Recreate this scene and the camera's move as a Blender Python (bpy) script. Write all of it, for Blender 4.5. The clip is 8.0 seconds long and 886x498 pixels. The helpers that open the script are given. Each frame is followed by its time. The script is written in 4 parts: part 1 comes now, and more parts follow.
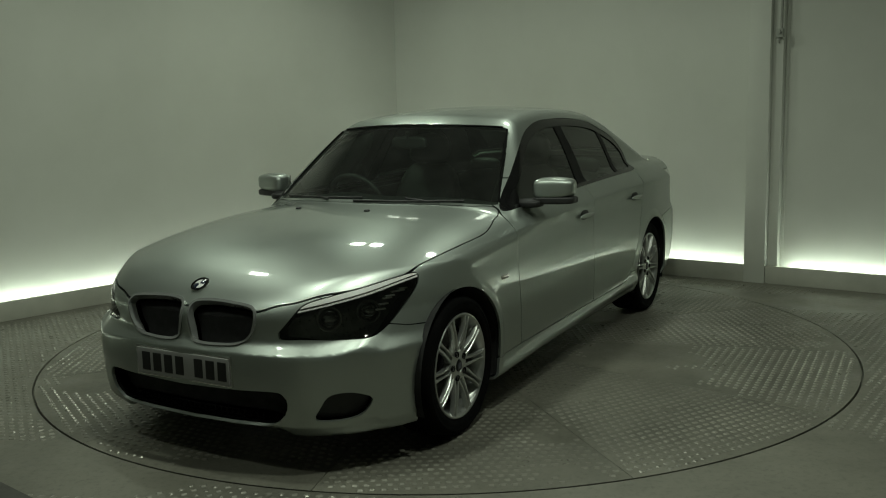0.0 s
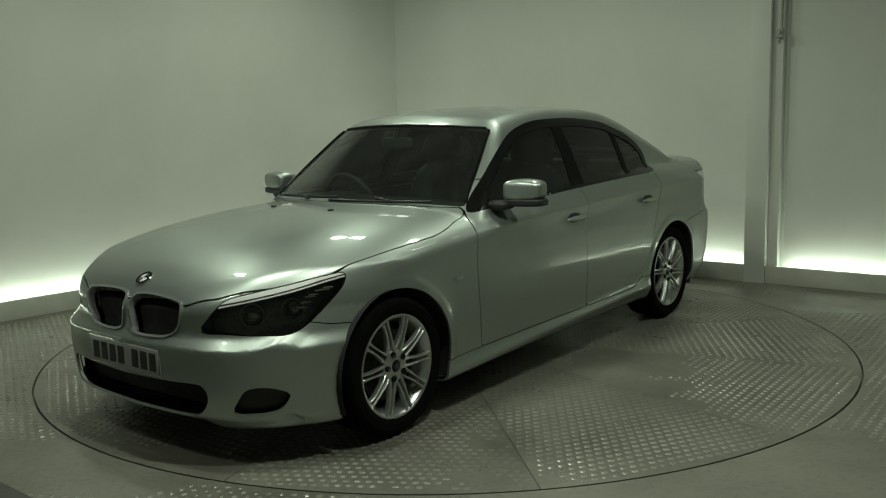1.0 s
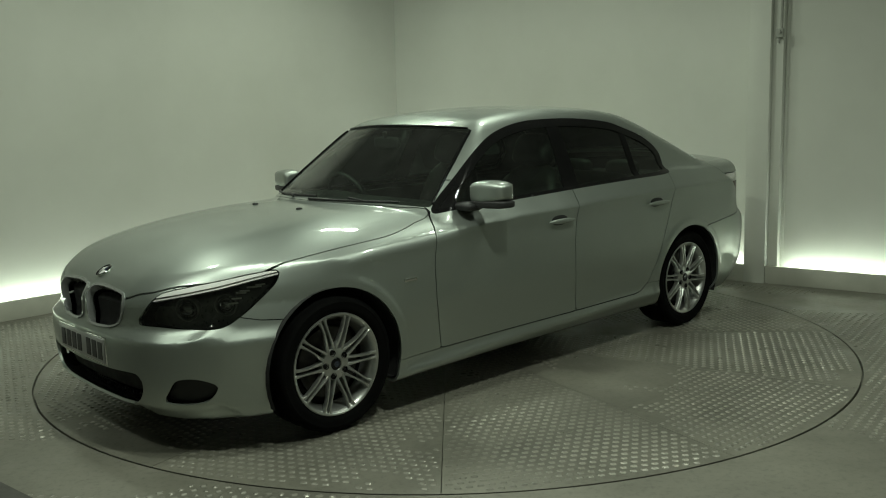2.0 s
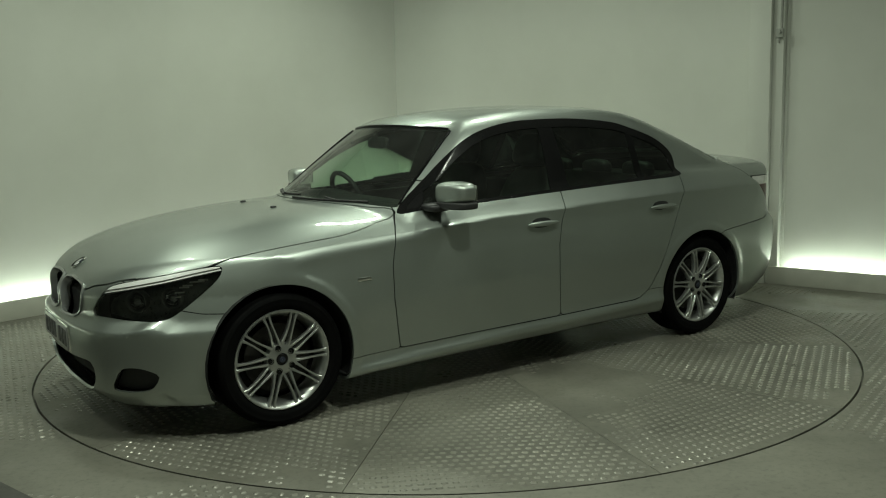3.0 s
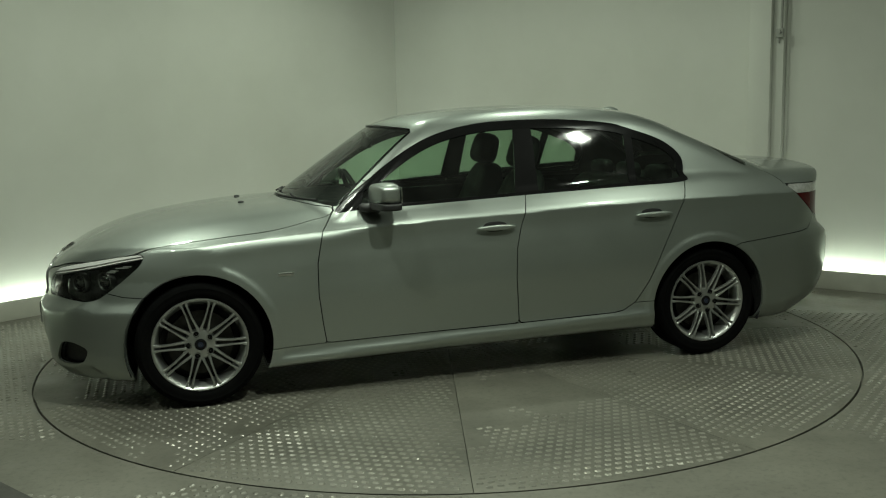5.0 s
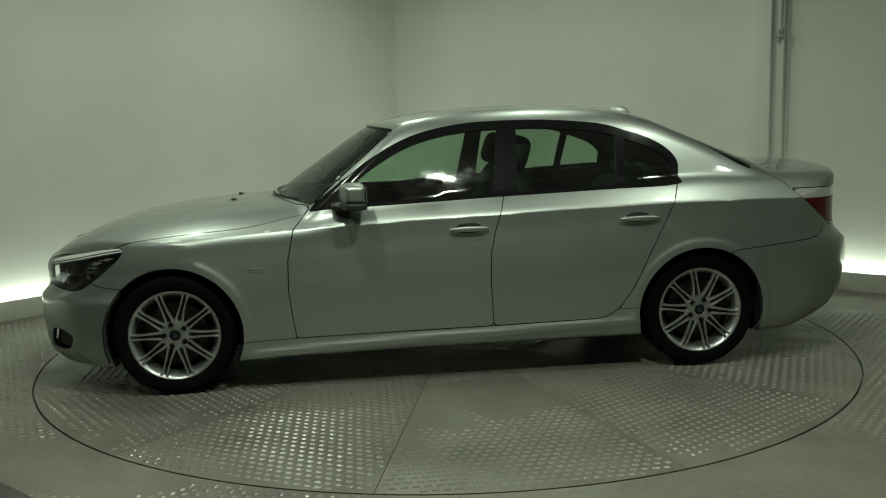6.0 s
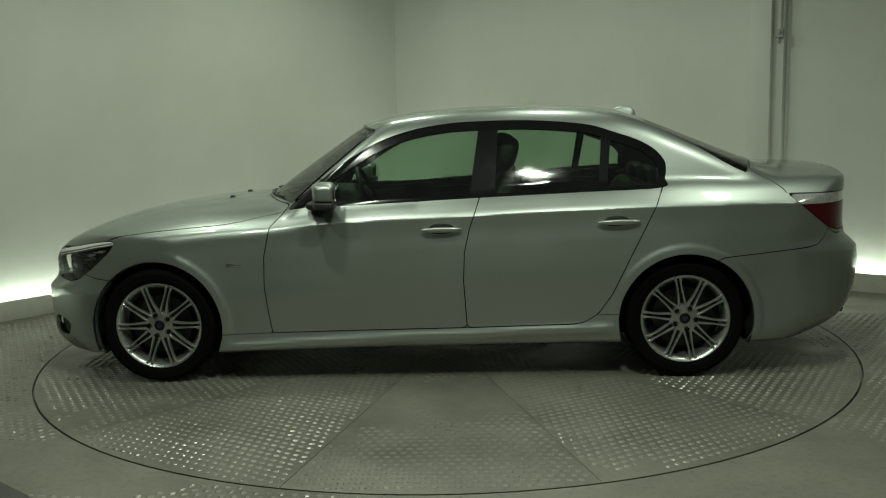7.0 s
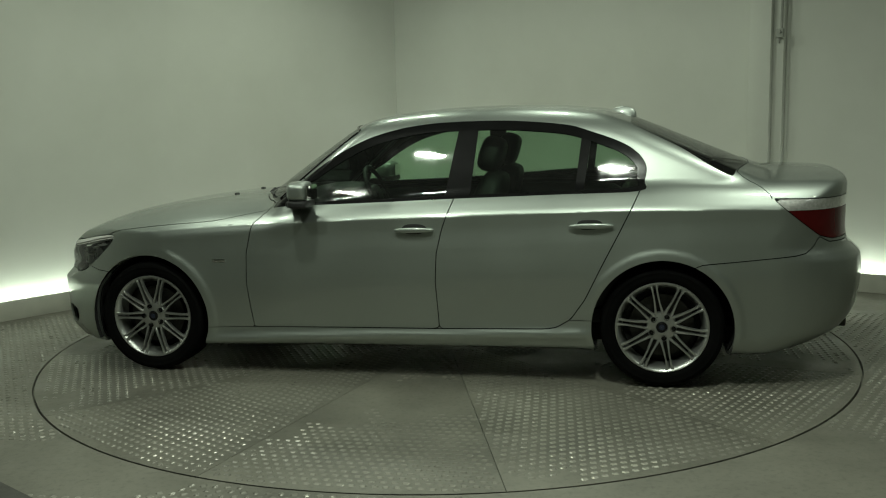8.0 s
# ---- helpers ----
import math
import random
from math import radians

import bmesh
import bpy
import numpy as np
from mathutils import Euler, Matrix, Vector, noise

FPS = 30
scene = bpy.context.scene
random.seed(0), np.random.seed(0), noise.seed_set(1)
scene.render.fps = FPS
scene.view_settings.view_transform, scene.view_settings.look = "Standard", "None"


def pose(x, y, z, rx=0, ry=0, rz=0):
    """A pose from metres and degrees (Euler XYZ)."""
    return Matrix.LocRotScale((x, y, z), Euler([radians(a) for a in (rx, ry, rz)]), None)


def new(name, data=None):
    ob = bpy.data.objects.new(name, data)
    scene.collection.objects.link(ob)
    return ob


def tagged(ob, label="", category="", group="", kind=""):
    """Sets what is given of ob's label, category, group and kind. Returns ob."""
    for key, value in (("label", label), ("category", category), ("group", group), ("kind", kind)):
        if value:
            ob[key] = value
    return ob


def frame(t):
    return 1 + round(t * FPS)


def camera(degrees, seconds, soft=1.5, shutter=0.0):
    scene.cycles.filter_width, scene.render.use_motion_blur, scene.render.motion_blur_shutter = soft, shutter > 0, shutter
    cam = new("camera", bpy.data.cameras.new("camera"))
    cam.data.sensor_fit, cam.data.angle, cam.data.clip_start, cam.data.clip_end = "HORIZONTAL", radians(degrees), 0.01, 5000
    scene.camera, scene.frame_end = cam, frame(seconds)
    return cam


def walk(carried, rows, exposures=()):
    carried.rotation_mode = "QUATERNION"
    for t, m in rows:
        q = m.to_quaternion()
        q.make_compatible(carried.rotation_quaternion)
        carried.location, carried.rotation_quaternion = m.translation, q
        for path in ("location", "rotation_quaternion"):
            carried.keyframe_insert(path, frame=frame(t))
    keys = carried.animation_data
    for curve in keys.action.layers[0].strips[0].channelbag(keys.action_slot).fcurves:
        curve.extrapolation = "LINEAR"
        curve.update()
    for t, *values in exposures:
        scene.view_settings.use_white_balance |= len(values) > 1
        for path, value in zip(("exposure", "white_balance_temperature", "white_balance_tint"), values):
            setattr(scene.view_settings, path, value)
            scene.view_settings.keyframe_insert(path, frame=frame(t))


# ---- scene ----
cam = camera(51.9, 8.0, soft=1.1)
EYE = (0.0, -5.806, 1.4545)
STAND = pose(*EYE, 90 - 8.49, 0, 0.093) @ pose(0, 0, 0, 0, 0, -1.355)
walk(cam, [(0.0, STAND), (8.0, STAND)], exposures=[(0.0, -0.56), (0.5, -0.40), (1.0, -0.18), (1.5, -0.06), (3.0, 0.10), (3.5, 0.12), (4.5, 0.05), (6.0, -0.06), (6.5, -0.09), (8.0, -0.09)])

# the turntable turns at an even rate; the car stands a little off its centre
HEAD0, RATE = 240.72, -9.02
CAR_X, CAR_Y = 0.110, 0.061
TABLE_R = 2.475


def heading(t):
    return HEAD0 + RATE * t


# ---- world and lights ----
world = bpy.data.worlds.new("studio_dark")
scene.world = world
world.use_nodes = True
world.node_tree.nodes["Background"].inputs[0].default_value = (0.5, 0.55, 0.5, 1)
world.node_tree.nodes["Background"].inputs[1].default_value = 0.02
CEIL = 3.3


def ceiling_lamp(x, y, sx, sy, power, turn=0.0, colour=(0.885, 1.0, 0.83)):
    d = bpy.data.lights.new("ceiling_lamp", "AREA")
    d.shape, d.size, d.size_y, d.energy, d.color, d.spread = "RECTANGLE", sx, sy, power, colour, radians(176)
    o = new("ceiling_lamp", d)
    o.matrix_world = pose(x, y, CEIL - 0.05, 0, 0, turn)
    return o


# short fittings in rows that run with the walls
LAMPS = [(-0.72, 1.62, 16), (-0.38, 1.38, 16), (0.83, 0.68, 18), (-2.1, 0.0, 18), (2.1, -1.4, 17), (0.58, -2.85, 46), (-0.9, -2.1, 29), (3.3, -2.5, 9), (-2.1, -3.1, 22)]
for lx, ly, lp in LAMPS:
    ceiling_lamp(lx, ly, 0.25, 0.10, lp, -37)
# ---- materials ----


def nodes_of(name):
    m = bpy.data.materials.new(name)
    m.use_nodes = True
    nt = m.node_tree
    return m, nt, nt.nodes["Principled BSDF"]


def link(nt, a, b):
    nt.links.new(a, b)


def noise_node(nt, scale, detail=4.0, rough=0.55, coord="Object", stretch=(1, 1, 1)):
    tc = nt.nodes.new("ShaderNodeTexCoord")
    mp = nt.nodes.new("ShaderNodeMapping")
    mp.inputs["Scale"].default_value = stretch
    n = nt.nodes.new("ShaderNodeTexNoise")
    n.inputs["Scale"].default_value, n.inputs["Detail"].default_value, n.inputs["Roughness"].default_value = scale, detail, rough
    link(nt, tc.outputs[coord], mp.inputs[0])
    link(nt, mp.outputs[0], n.inputs["Vector"])
    return n


def ramp(nt, src, stops):
    r = nt.nodes.new("ShaderNodeValToRGB")
    e = r.color_ramp.elements
    while len(e) < len(stops):
        e.new(0.5)
    for el, (p, c) in zip(e, stops):
        el.position = p
        el.color = (*c, 1) if len(c) == 3 else c
    link(nt, src, r.inputs[0])
    return r


def grey(v):
    return (v, v, v)


def bump(nt, bsdf, height, strength, dist):
    b = nt.nodes.new("ShaderNodeBump")
    b.inputs["Strength"].default_value, b.inputs["Distance"].default_value = strength, dist
    link(nt, height, b.inputs["Height"])
    link(nt, b.outputs[0], bsdf.inputs["Normal"])


def mat(name, colour, rough=0.5, metal=0.0, vary=0.12, scale=6.0, fine=0.0, fine_scale=200.0, coat=0.0, spec=0.5):
    """A surface with broad and fine variation of colour and roughness, and a fine relief."""
    m, nt, p = nodes_of(name)
    n = noise_node(nt, scale, 5)
    lo = tuple(max(0.0, c * (1 - vary)) for c in colour)
    hi = tuple(min(1.0, c * (1 + vary)) for c in colour)
    r = ramp(nt, n.outputs[0], [(0.3, lo), (0.7, hi)])
    link(nt, r.outputs[0], p.inputs["Base Color"])
    n2 = noise_node(nt, scale * 3.1, 3)
    rr = ramp(nt, n2.outputs[0], [(0.25, grey(max(0.02, rough * 0.85))), (0.75, grey(min(1, rough * 1.15)))])
    link(nt, rr.outputs[0], p.inputs["Roughness"])
    p.inputs["Metallic"].default_value = metal
    p.inputs["Coat Weight"].default_value = coat
    p.inputs["Coat Roughness"].default_value = 0.03
    p.inputs["Specular IOR Level"].default_value = spec
    if fine:
        n3 = noise_node(nt, fine_scale, 2)
        bump(nt, p, n3.outputs[0], fine, 0.002)
    return m


def glow(name, colour, strength):
    m, nt, p = nodes_of(name)
    p.inputs["Base Color"].default_value = (*colour, 1)
    p.inputs["Emission Color"].default_value = (*colour, 1)
    p.inputs["Emission Strength"].default_value = strength
    return m


def car_glass(name, tint, film=0.03):
    """Thin tinted glass: clear straight through, with a glossy skin by Fresnel."""
    m, nt, p = nodes_of(name)
    nt.nodes.remove(p)
    out = nt.nodes["Material Output"]
    tr = nt.nodes.new("ShaderNodeBsdfTransparent")
    tr.inputs[0].default_value = (*tint, 1)
    gl = nt.nodes.new("ShaderNodeBsdfGlossy")
    gl.inputs["Roughness"].default_value = 0.03
    n = noise_node(nt, 9, 5, 0.65)
    rr = ramp(nt, n.outputs[0], [(0.35, grey(0.015)), (0.75, grey(0.12))])
    link(nt, rr.outputs[0], gl.inputs["Roughness"])
    fr = nt.nodes.new("ShaderNodeFresnel")
    fr.inputs[0].default_value = 1.5
    mx = nt.nodes.new("ShaderNodeMixShader")
    link(nt, fr.outputs[0], mx.inputs[0])
    link(nt, tr.outputs[0], mx.inputs[1])
    link(nt, gl.outputs[0], mx.inputs[2])
    # a thin pale diffuse veil: reflected haze and glare put into the colour
    df = nt.nodes.new("ShaderNodeBsdfDiffuse")
    df.inputs[0].default_value = (0.45, 0.47, 0.43, 1)
    n2 = noise_node(nt, 5, 6, 0.7)
    fm = ramp(nt, n2.outputs[0], [(0.3, grey(film * 0.5)), (0.8, grey(film * 1.6))])
    m2 = nt.nodes.new("ShaderNodeMixShader")
    link(nt, fm.outputs[0], m2.inputs[0])
    link(nt, mx.outputs[0], m2.inputs[1])
    link(nt, df.outputs[0], m2.inputs[2])
    link(nt, m2.outputs[0], out.inputs[0])
    return m


def paint_material():
    """Silver metallic paint under clear coat, with a fine flake and a faint film of dust."""
    m, nt, p = nodes_of("silver_metallic_paint")
    n = noise_node(nt, 700, 2)
    r = ramp(nt, n.outputs[0], [(0.3, (0.355, 0.388, 0.358)), (0.7, (0.45, 0.488, 0.452))])
    link(nt, r.outputs[0], p.inputs["Base Color"])
    p.inputs["Metallic"].default_value = 0.90
    p.inputs["Specular Tint"].default_value = (0.22, 0.23, 0.22, 1)
    d = noise_node(nt, 3.2, 6, 0.6)
    rr = ramp(nt, d.outputs[0], [(0.3, grey(0.39)), (0.75, grey(0.46))])
    link(nt, rr.outputs[0], p.inputs["Roughness"])
    p.inputs["Coat Weight"].default_value = 1.0
    cr = ramp(nt, d.outputs[0], [(0.3, grey(0.03)), (0.75, grey(0.07))])
    link(nt, cr.outputs[0], p.inputs["Coat Roughness"])
    return m


PAINT = paint_material()
BLACK_TRIM = mat("black_gloss_trim", (0.008, 0.008, 0.008), 0.14, vary=0.2, spec=0.22)
TRIM_MATTE = mat("black_satin_trim", (0.006, 0.006, 0.006), 0.4, vary=0.2, spec=0.05)
BLACK_PLASTIC = mat("black_plastic", (0.014, 0.014, 0.014), 0.5, vary=0.2, fine=0.3)
# near-black: for black hidden parts, and for shade painted inside openings
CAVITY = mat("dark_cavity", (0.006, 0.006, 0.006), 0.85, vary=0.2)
RUBBER = mat("tyre_rubber", (0.004, 0.004, 0.004), 0.85, vary=0.25, fine=0.3, fine_scale=120, spec=0.05)
ALLOY = mat("silver_alloy", (0.46, 0.47, 0.45), 0.32, metal=0.85, vary=0.15, scale=14, coat=0.4)
# same alloy made near-black: shade inside the wheel put into the colour
ALLOY_DARK = mat("shaded_inner_alloy", (0.022, 0.022, 0.021), 0.6, metal=0.6, vary=0.3)
CHROME = mat("chrome", (0.75, 0.76, 0.74), 0.08, metal=1.0, vary=0.03)
BRAKE = mat("brake_iron", (0.05, 0.048, 0.045), 0.45, metal=0.9, vary=0.3, scale=20)
LEATHER = mat("black_leather", (0.012, 0.012, 0.013), 0.55, vary=0.2, fine=0.4, fine_scale=150)
HEADLINER = mat("grey_headlining", (0.15, 0.15, 0.136), 0.9, vary=0.1)
SCREEN_GLASS = car_glass("windscreen_glass", (0.76, 0.90, 0.79), 0.028)
SIDE_GLASS = car_glass("side_glass", (0.56, 0.70, 0.58), 0.018)
LENS = car_glass("lamp_lens", (0.85, 0.87, 0.85), 0.006)
RED_LENS = mat("red_lens", (0.075, 0.006, 0.006), 0.2, vary=0.2, spec=0.2)
CLEAR_LENS = mat("clear_lamp_lens", (0.60, 0.60, 0.57), 0.15, metal=0.5, vary=0.2, scale=60, coat=1.0)
LAMP_HOUSING = mat("dark_lamp_housing", (0.10, 0.104, 0.102), 0.30, metal=0.6, vary=0.3, scale=25)
SATIN_CHROME = mat("satin_grille_chrome", (0.34, 0.35, 0.34), 0.18, metal=0.55, vary=0.05)
LAMP_GLASS = mat("dark_lamp_glass", (0.22, 0.23, 0.23), 0.06, metal=0.9, vary=0.2, coat=1.0)
PLATE = mat("white_plate", (0.27, 0.27, 0.26), 0.35, vary=0.05)
INK = mat("black_ink", (0.012, 0.012, 0.012), 0.5)
BLUE = mat("blue_enamel", (0.008, 0.014, 0.035), 0.25, coat=1)
WHITE_ENAMEL = mat("white_enamel", (0.7, 0.7, 0.68), 0.25, coat=1)


def wall_material():
    """Off-white painted board, faintly cloudy and scuffed."""
    m, nt, p = nodes_of("painted_wall_board")
    n = noise_node(nt, 0.9, 6, 0.6)
    r = ramp(nt, n.outputs[0], [(0.3, (0.50, 0.51, 0.45)), (0.7, (0.56, 0.57, 0.51))])
    link(nt, r.outputs[0], p.inputs["Base Color"])
    n2 = noise_node(nt, 7, 4)
    rr = ramp(nt, n2.outputs[0], [(0.3, grey(0.42)), (0.7, grey(0.55))])
    link(nt, rr.outputs[0], p.inputs["Roughness"])
    n3 = noise_node(nt, 60, 3)
    bump(nt, p, n3.outputs[0], 0.05, 0.003)
    return m


WALL = wall_material()
# tone set for what the car's flanks reflect
WALL_UNSEEN = mat("unseen_reflected_wall", (0.36, 0.378, 0.325), 0.8, vary=0.15, scale=2)
LEDGE = mat("ledge_paint", (0.42, 0.42, 0.36), 0.55, vary=0.12, scale=3)
CEILING = mat("unseen_dark_ceiling", (0.12, 0.12, 0.11), 0.8, vary=0.1)
STRIP = glow("led_strip", (0.86, 1.0, 0.88), 34.0)
# near-white, hardly metallic: the chrome's lamp-lit shine put into the colour
BROW = mat("lit_chrome_lamp_trim", (0.86, 0.86, 0.83), 0.2, metal=0.15, vary=0.08, scale=30)
STEEL_EDGE = mat("dark_steel_edge", (0.03, 0.03, 0.028), 0.5, metal=0.5)


def floor_material(name, base, seed):
    """Grey painted steel plate: worn through in patches, scuffed, dull."""
    m, nt, p = nodes_of(name)
    n = noise_node(nt, 0.8 + seed, 8, 0.62)
    r = ramp(nt, n.outputs[0], [(0.3, tuple(b * 0.60 for b in base)), (0.5, base), (0.72, tuple(b * 1.3 for b in base))])
    n4 = noise_node(nt, 34, 5, 0.7)
    mx = nt.nodes.new("ShaderNodeMix")
    mx.data_type, mx.blend_type = "RGBA", "MULTIPLY"
    mx.inputs["Factor"].default_value = 0.7
    sp = ramp(nt, n4.outputs[0], [(0.28, grey(0.55)), (0.5, grey(1.0))])
    link(nt, r.outputs[0], mx.inputs["A"])
    link(nt, sp.outputs[0], mx.inputs["B"])
    link(nt, mx.outputs["Result"], p.inputs["Base Color"])
    n2 = noise_node(nt, 2.7, 5, 0.6)
    rr = ramp(nt, n2.outputs[0], [(0.3, grey(0.34)), (0.7, grey(0.6))])
    link(nt, rr.outputs[0], p.inputs["Roughness"])
    p.inputs["Metallic"].default_value = 0.2
    n3 = noise_node(nt, 90, 4)
    bump(nt, p, n3.outputs[0], 0.12, 0.002)
    return m


FLOOR = floor_material("floor_steel", (0.176, 0.170, 0.139), 0.1)
TABLE = floor_material("turntable_steel", (0.156, 0.150, 0.122), 0.35)
STUD = mat("worn_stud_steel", (0.228, 0.220, 0.186), 0.30, metal=0.35, vary=0.35, scale=1.6)
DARK_FLOOR = mat("dark_floor_edge", (0.05, 0.048, 0.042), 0.6, vary=0.3, scale=5, fine=0.3)
GREY_PIPE = mat("grey_conduit", (0.30, 0.31, 0.27), 0.5, vary=0.15, scale=8)
# ---- mesh helpers ----


def mesh_ob(name, verts, faces, material, parent=None, smooth=False, label="", angle=None):
    me = bpy.data.meshes.new(name)
    me.from_pydata([tuple(map(float, v)) for v in verts], [], [tuple(f) for f in faces])
    me.materials.append(material)
    if smooth:
        me.shade_smooth()
        if angle:
            me.set_sharp_from_angle(angle=radians(angle))
    me.update()
    ob = new(name, me)
    ob.parent = parent
    if label:
        tagged(ob, label)
    return ob


def part(name, bm, material, parent=None, label="", smooth=True, angle=35):
    me = bpy.data.meshes.new(name)
    bmesh.ops.recalc_face_normals(bm, faces=bm.faces[:])
    bm.to_mesh(me)
    bm.free()
    me.materials.append(material)
    if smooth:
        me.shade_smooth()
        me.set_sharp_from_angle(angle=radians(angle))
    ob = new(name, me)
    ob.parent = parent
    if label:
        tagged(ob, label)
    return ob


def box_bm(lo, hi, bevel=0.0, m=None, seg=2):
    bm = bmesh.new()
    bmesh.ops.create_cube(bm, size=1)
    for v in bm.verts:
        v.co = Vector([lo[i] + (v.co[i] + 0.5) * (hi[i] - lo[i]) for i in range(3)])
    if bevel:
        bmesh.ops.bevel(bm, geom=bm.edges[:], offset=bevel, segments=seg, affect="EDGES", profile=0.6)
    if m is not None:
        bm.transform(m)
    return bm


def cyl_bm(r, h, seg=32, m=None, r2=None, bevel=0.0):
    bm = bmesh.new()
    bmesh.ops.create_cone(bm, cap_ends=True, segments=seg, radius1=r, radius2=r if r2 is None else r2, depth=h)
    if bevel:
        bmesh.ops.bevel(bm, geom=[e for e in bm.edges if len(e.link_faces) == 2 and e.calc_face_angle() > 0.6], offset=bevel, segments=2, affect="EDGES")
    if m is not None:
        bm.transform(m)
    return bm


def join_bm(*bms):
    out = bmesh.new()
    for b in bms:
        me = bpy.data.meshes.new("tmp")
        b.to_mesh(me)
        b.free()
        out.from_mesh(me)
        bpy.data.meshes.remove(me)
    return out


def lathe(profile, seg=48, axis="y"):
    """Verts and faces of a ring swept round the y axis; profile of (radius, along)."""
    vs, fs, n = [], [], len(profile)
    for i in range(seg):
        a = 2 * math.pi * i / seg
        for r, h in profile:
            vs.append((r * math.cos(a), h, r * math.sin(a)))
    for i in range(seg):
        for j in range(n - 1):
            a, b = i * n + j, ((i + 1) % seg) * n + j
            fs.append((a, b, b + 1, a + 1))
    return vs, fs


def empty(name, label, category, group="", kind=""):
    o = new(name)
    o.empty_display_size = 0.3
    return tagged(o, label, category, group, kind)


# ---- room ----
CORNER = Vector((-0.46, 3.92, 0))
LEFT_DIR = (Vector((-3.31, 0.80, 0)) - CORNER).normalized()
RIGHT_DIR = (Vector((3.41, 1.055, 0)) - CORNER).normalized()
LEDGE_H, LEDGE_T, TROUGH = 0.145, 0.022, 0.10
ROOM_H = CEIL


def wall_matrix(origin, direction):
    """x along the wall, y out of the room, z up."""
    d = direction
    out = Vector((-d.y, d.x, 0))
    if out.dot(Vector((0, 0, 0)) - Vector(origin)) > 0:
        out = -out
    m = Matrix(((d.x, out.x, 0, origin[0]), (d.y, out.y, 0, origin[1]), (0, 0, 1, 0), (0, 0, 0, 1)))
    return m


ML = wall_matrix(CORNER, LEFT_DIR)
MR = wall_matrix(CORNER, RIGHT_DIR)
floor_bm = bmesh.new()
SEG = 160
ring = [floor_bm.verts.new(((TABLE_R + 0.006) * math.cos(2 * math.pi * i / SEG), (TABLE_R + 0.006) * math.sin(2 * math.pi * i / SEG), 0)) for i in range(SEG)]
outer = [floor_bm.verts.new((v.co.x * 4.2, v.co.y * 4.2, 0)) for v in ring]
low = [floor_bm.verts.new((v.co.x, v.co.y, -0.03)) for v in ring]
for i in range(SEG):
    j = (i + 1) % SEG
    floor_bm.faces.new((ring[i], outer[i], outer[j], ring[j]))
    floor_bm.faces.new((low[i], ring[i], ring[j], low[j]))
floor_bm.faces.new(low)
floor = tagged(part("floor", floor_bm, FLOOR, angle=30), "grey worn steel floor with raised studs", "floor", kind="structure")


def wall(name, m, lo, hi, label):
    o = part(name, box_bm((lo, TROUGH, 0), (hi, TROUGH + 0.12, ROOM_H)), WALL, smooth=False)
    o.matrix_world = m
    return tagged(o, label, "wall", kind="structure")


PILLAR = ((Vector((2.50, 1.70, 0)) - CORNER).length, (Vector((2.64, 1.60, 0)) - CORNER).length)
wall("wall_left", ML, -0.2, 7.5, "plain off-white painted studio wall")
wall("wall_back", MR, -0.2, PILLAR[0] - 0.001, "plain off-white painted studio wall")
wall("wall_right", MR, PILLAR[1] + 0.085, 9.0, "plain off-white painted studio wall beside a narrow recess")


def ledge(name, m, lo, hi):
    bm = box_bm((lo, -LEDGE_T, 0), (hi, 0, LEDGE_H), 0.003)
    o = part(name, bm, LEDGE, angle=30)
    o.matrix_world = m
    tagged(o, "low painted skirting panel hiding a light strip", "skirting", kind="structure")
    return o


def strip(m, lo, hi):
    o = part("light_strip", box_bm((lo, 0.02, LEDGE_H - 0.05), (hi, 0.05, LEDGE_H - 0.04)), STRIP, smooth=False)
    o.matrix_world = m
    return tagged(o, "bright greenish-white light strip behind the skirting", "light strip", "light strips")


ledge("skirting_left", ML, 0.0, 7.5)
ledge("skirting_back", MR, 0.022, PILLAR[0] - 0.001)
ledge("skirting_right", MR, PILLAR[1] + 0.001, 9.0)
strip(ML, 0.12, 7.5)
strip(MR, 0.12, PILLAR[0] - 0.01)
strip(MR, PILLAR[1] + 0.16, 5.9)
pil = part("pillar", join_bm(box_bm((PILLAR[0], -LEDGE_T - 0.012, 0), (PILLAR[1], TROUGH + 0.10, ROOM_H), 0.004)), WALL, angle=30)
pil.matrix_world = MR
tagged(pil, "square off-white painted pillar in the wall", "pillar", kind="structure")
rec = part("wall_recess", box_bm((PILLAR[1] + 0.001, TROUGH - 0.075, 0), (PILLAR[1] + 0.084, TROUGH + 0.1, ROOM_H), 0.004), WALL, smooth=False)
rec.matrix_world = MR
tagged(rec, "back of a narrow upright wall recess", "wall", kind="structure")
seam = part("wall_trim", box_bm((PILLAR[1] + 0.086, TROUGH - 0.006, LEDGE_H + 0.05), (PILLAR[1] + 0.110, TROUGH + 0.0, ROOM_H), 0.002), WALL, angle=30)
seam.matrix_world = MR
tagged(seam, "off-white upright joint strip on the wall", "trim", kind="structure")
# latch and conduit in the recess
latch = part("wall_latch", join_bm(box_bm((PILLAR[1] + 0.030, -0.012, 1.985), (PILLAR[1] + 0.088, 0.026, 2.055), 0.006), cyl_bm(0.014, 0.05, 16, pose(PILLAR[1] + 0.06, -0.012, 2.03, 90)), box_bm((PILLAR[1] + 0.040, 0.004, 1.945), (PILLAR[1] + 0.056, 0.026, 1.985), 0.004)), GREY_PIPE)
latch.matrix_world = MR
tagged(latch, "small grey metal latch on the wall recess", "latch")
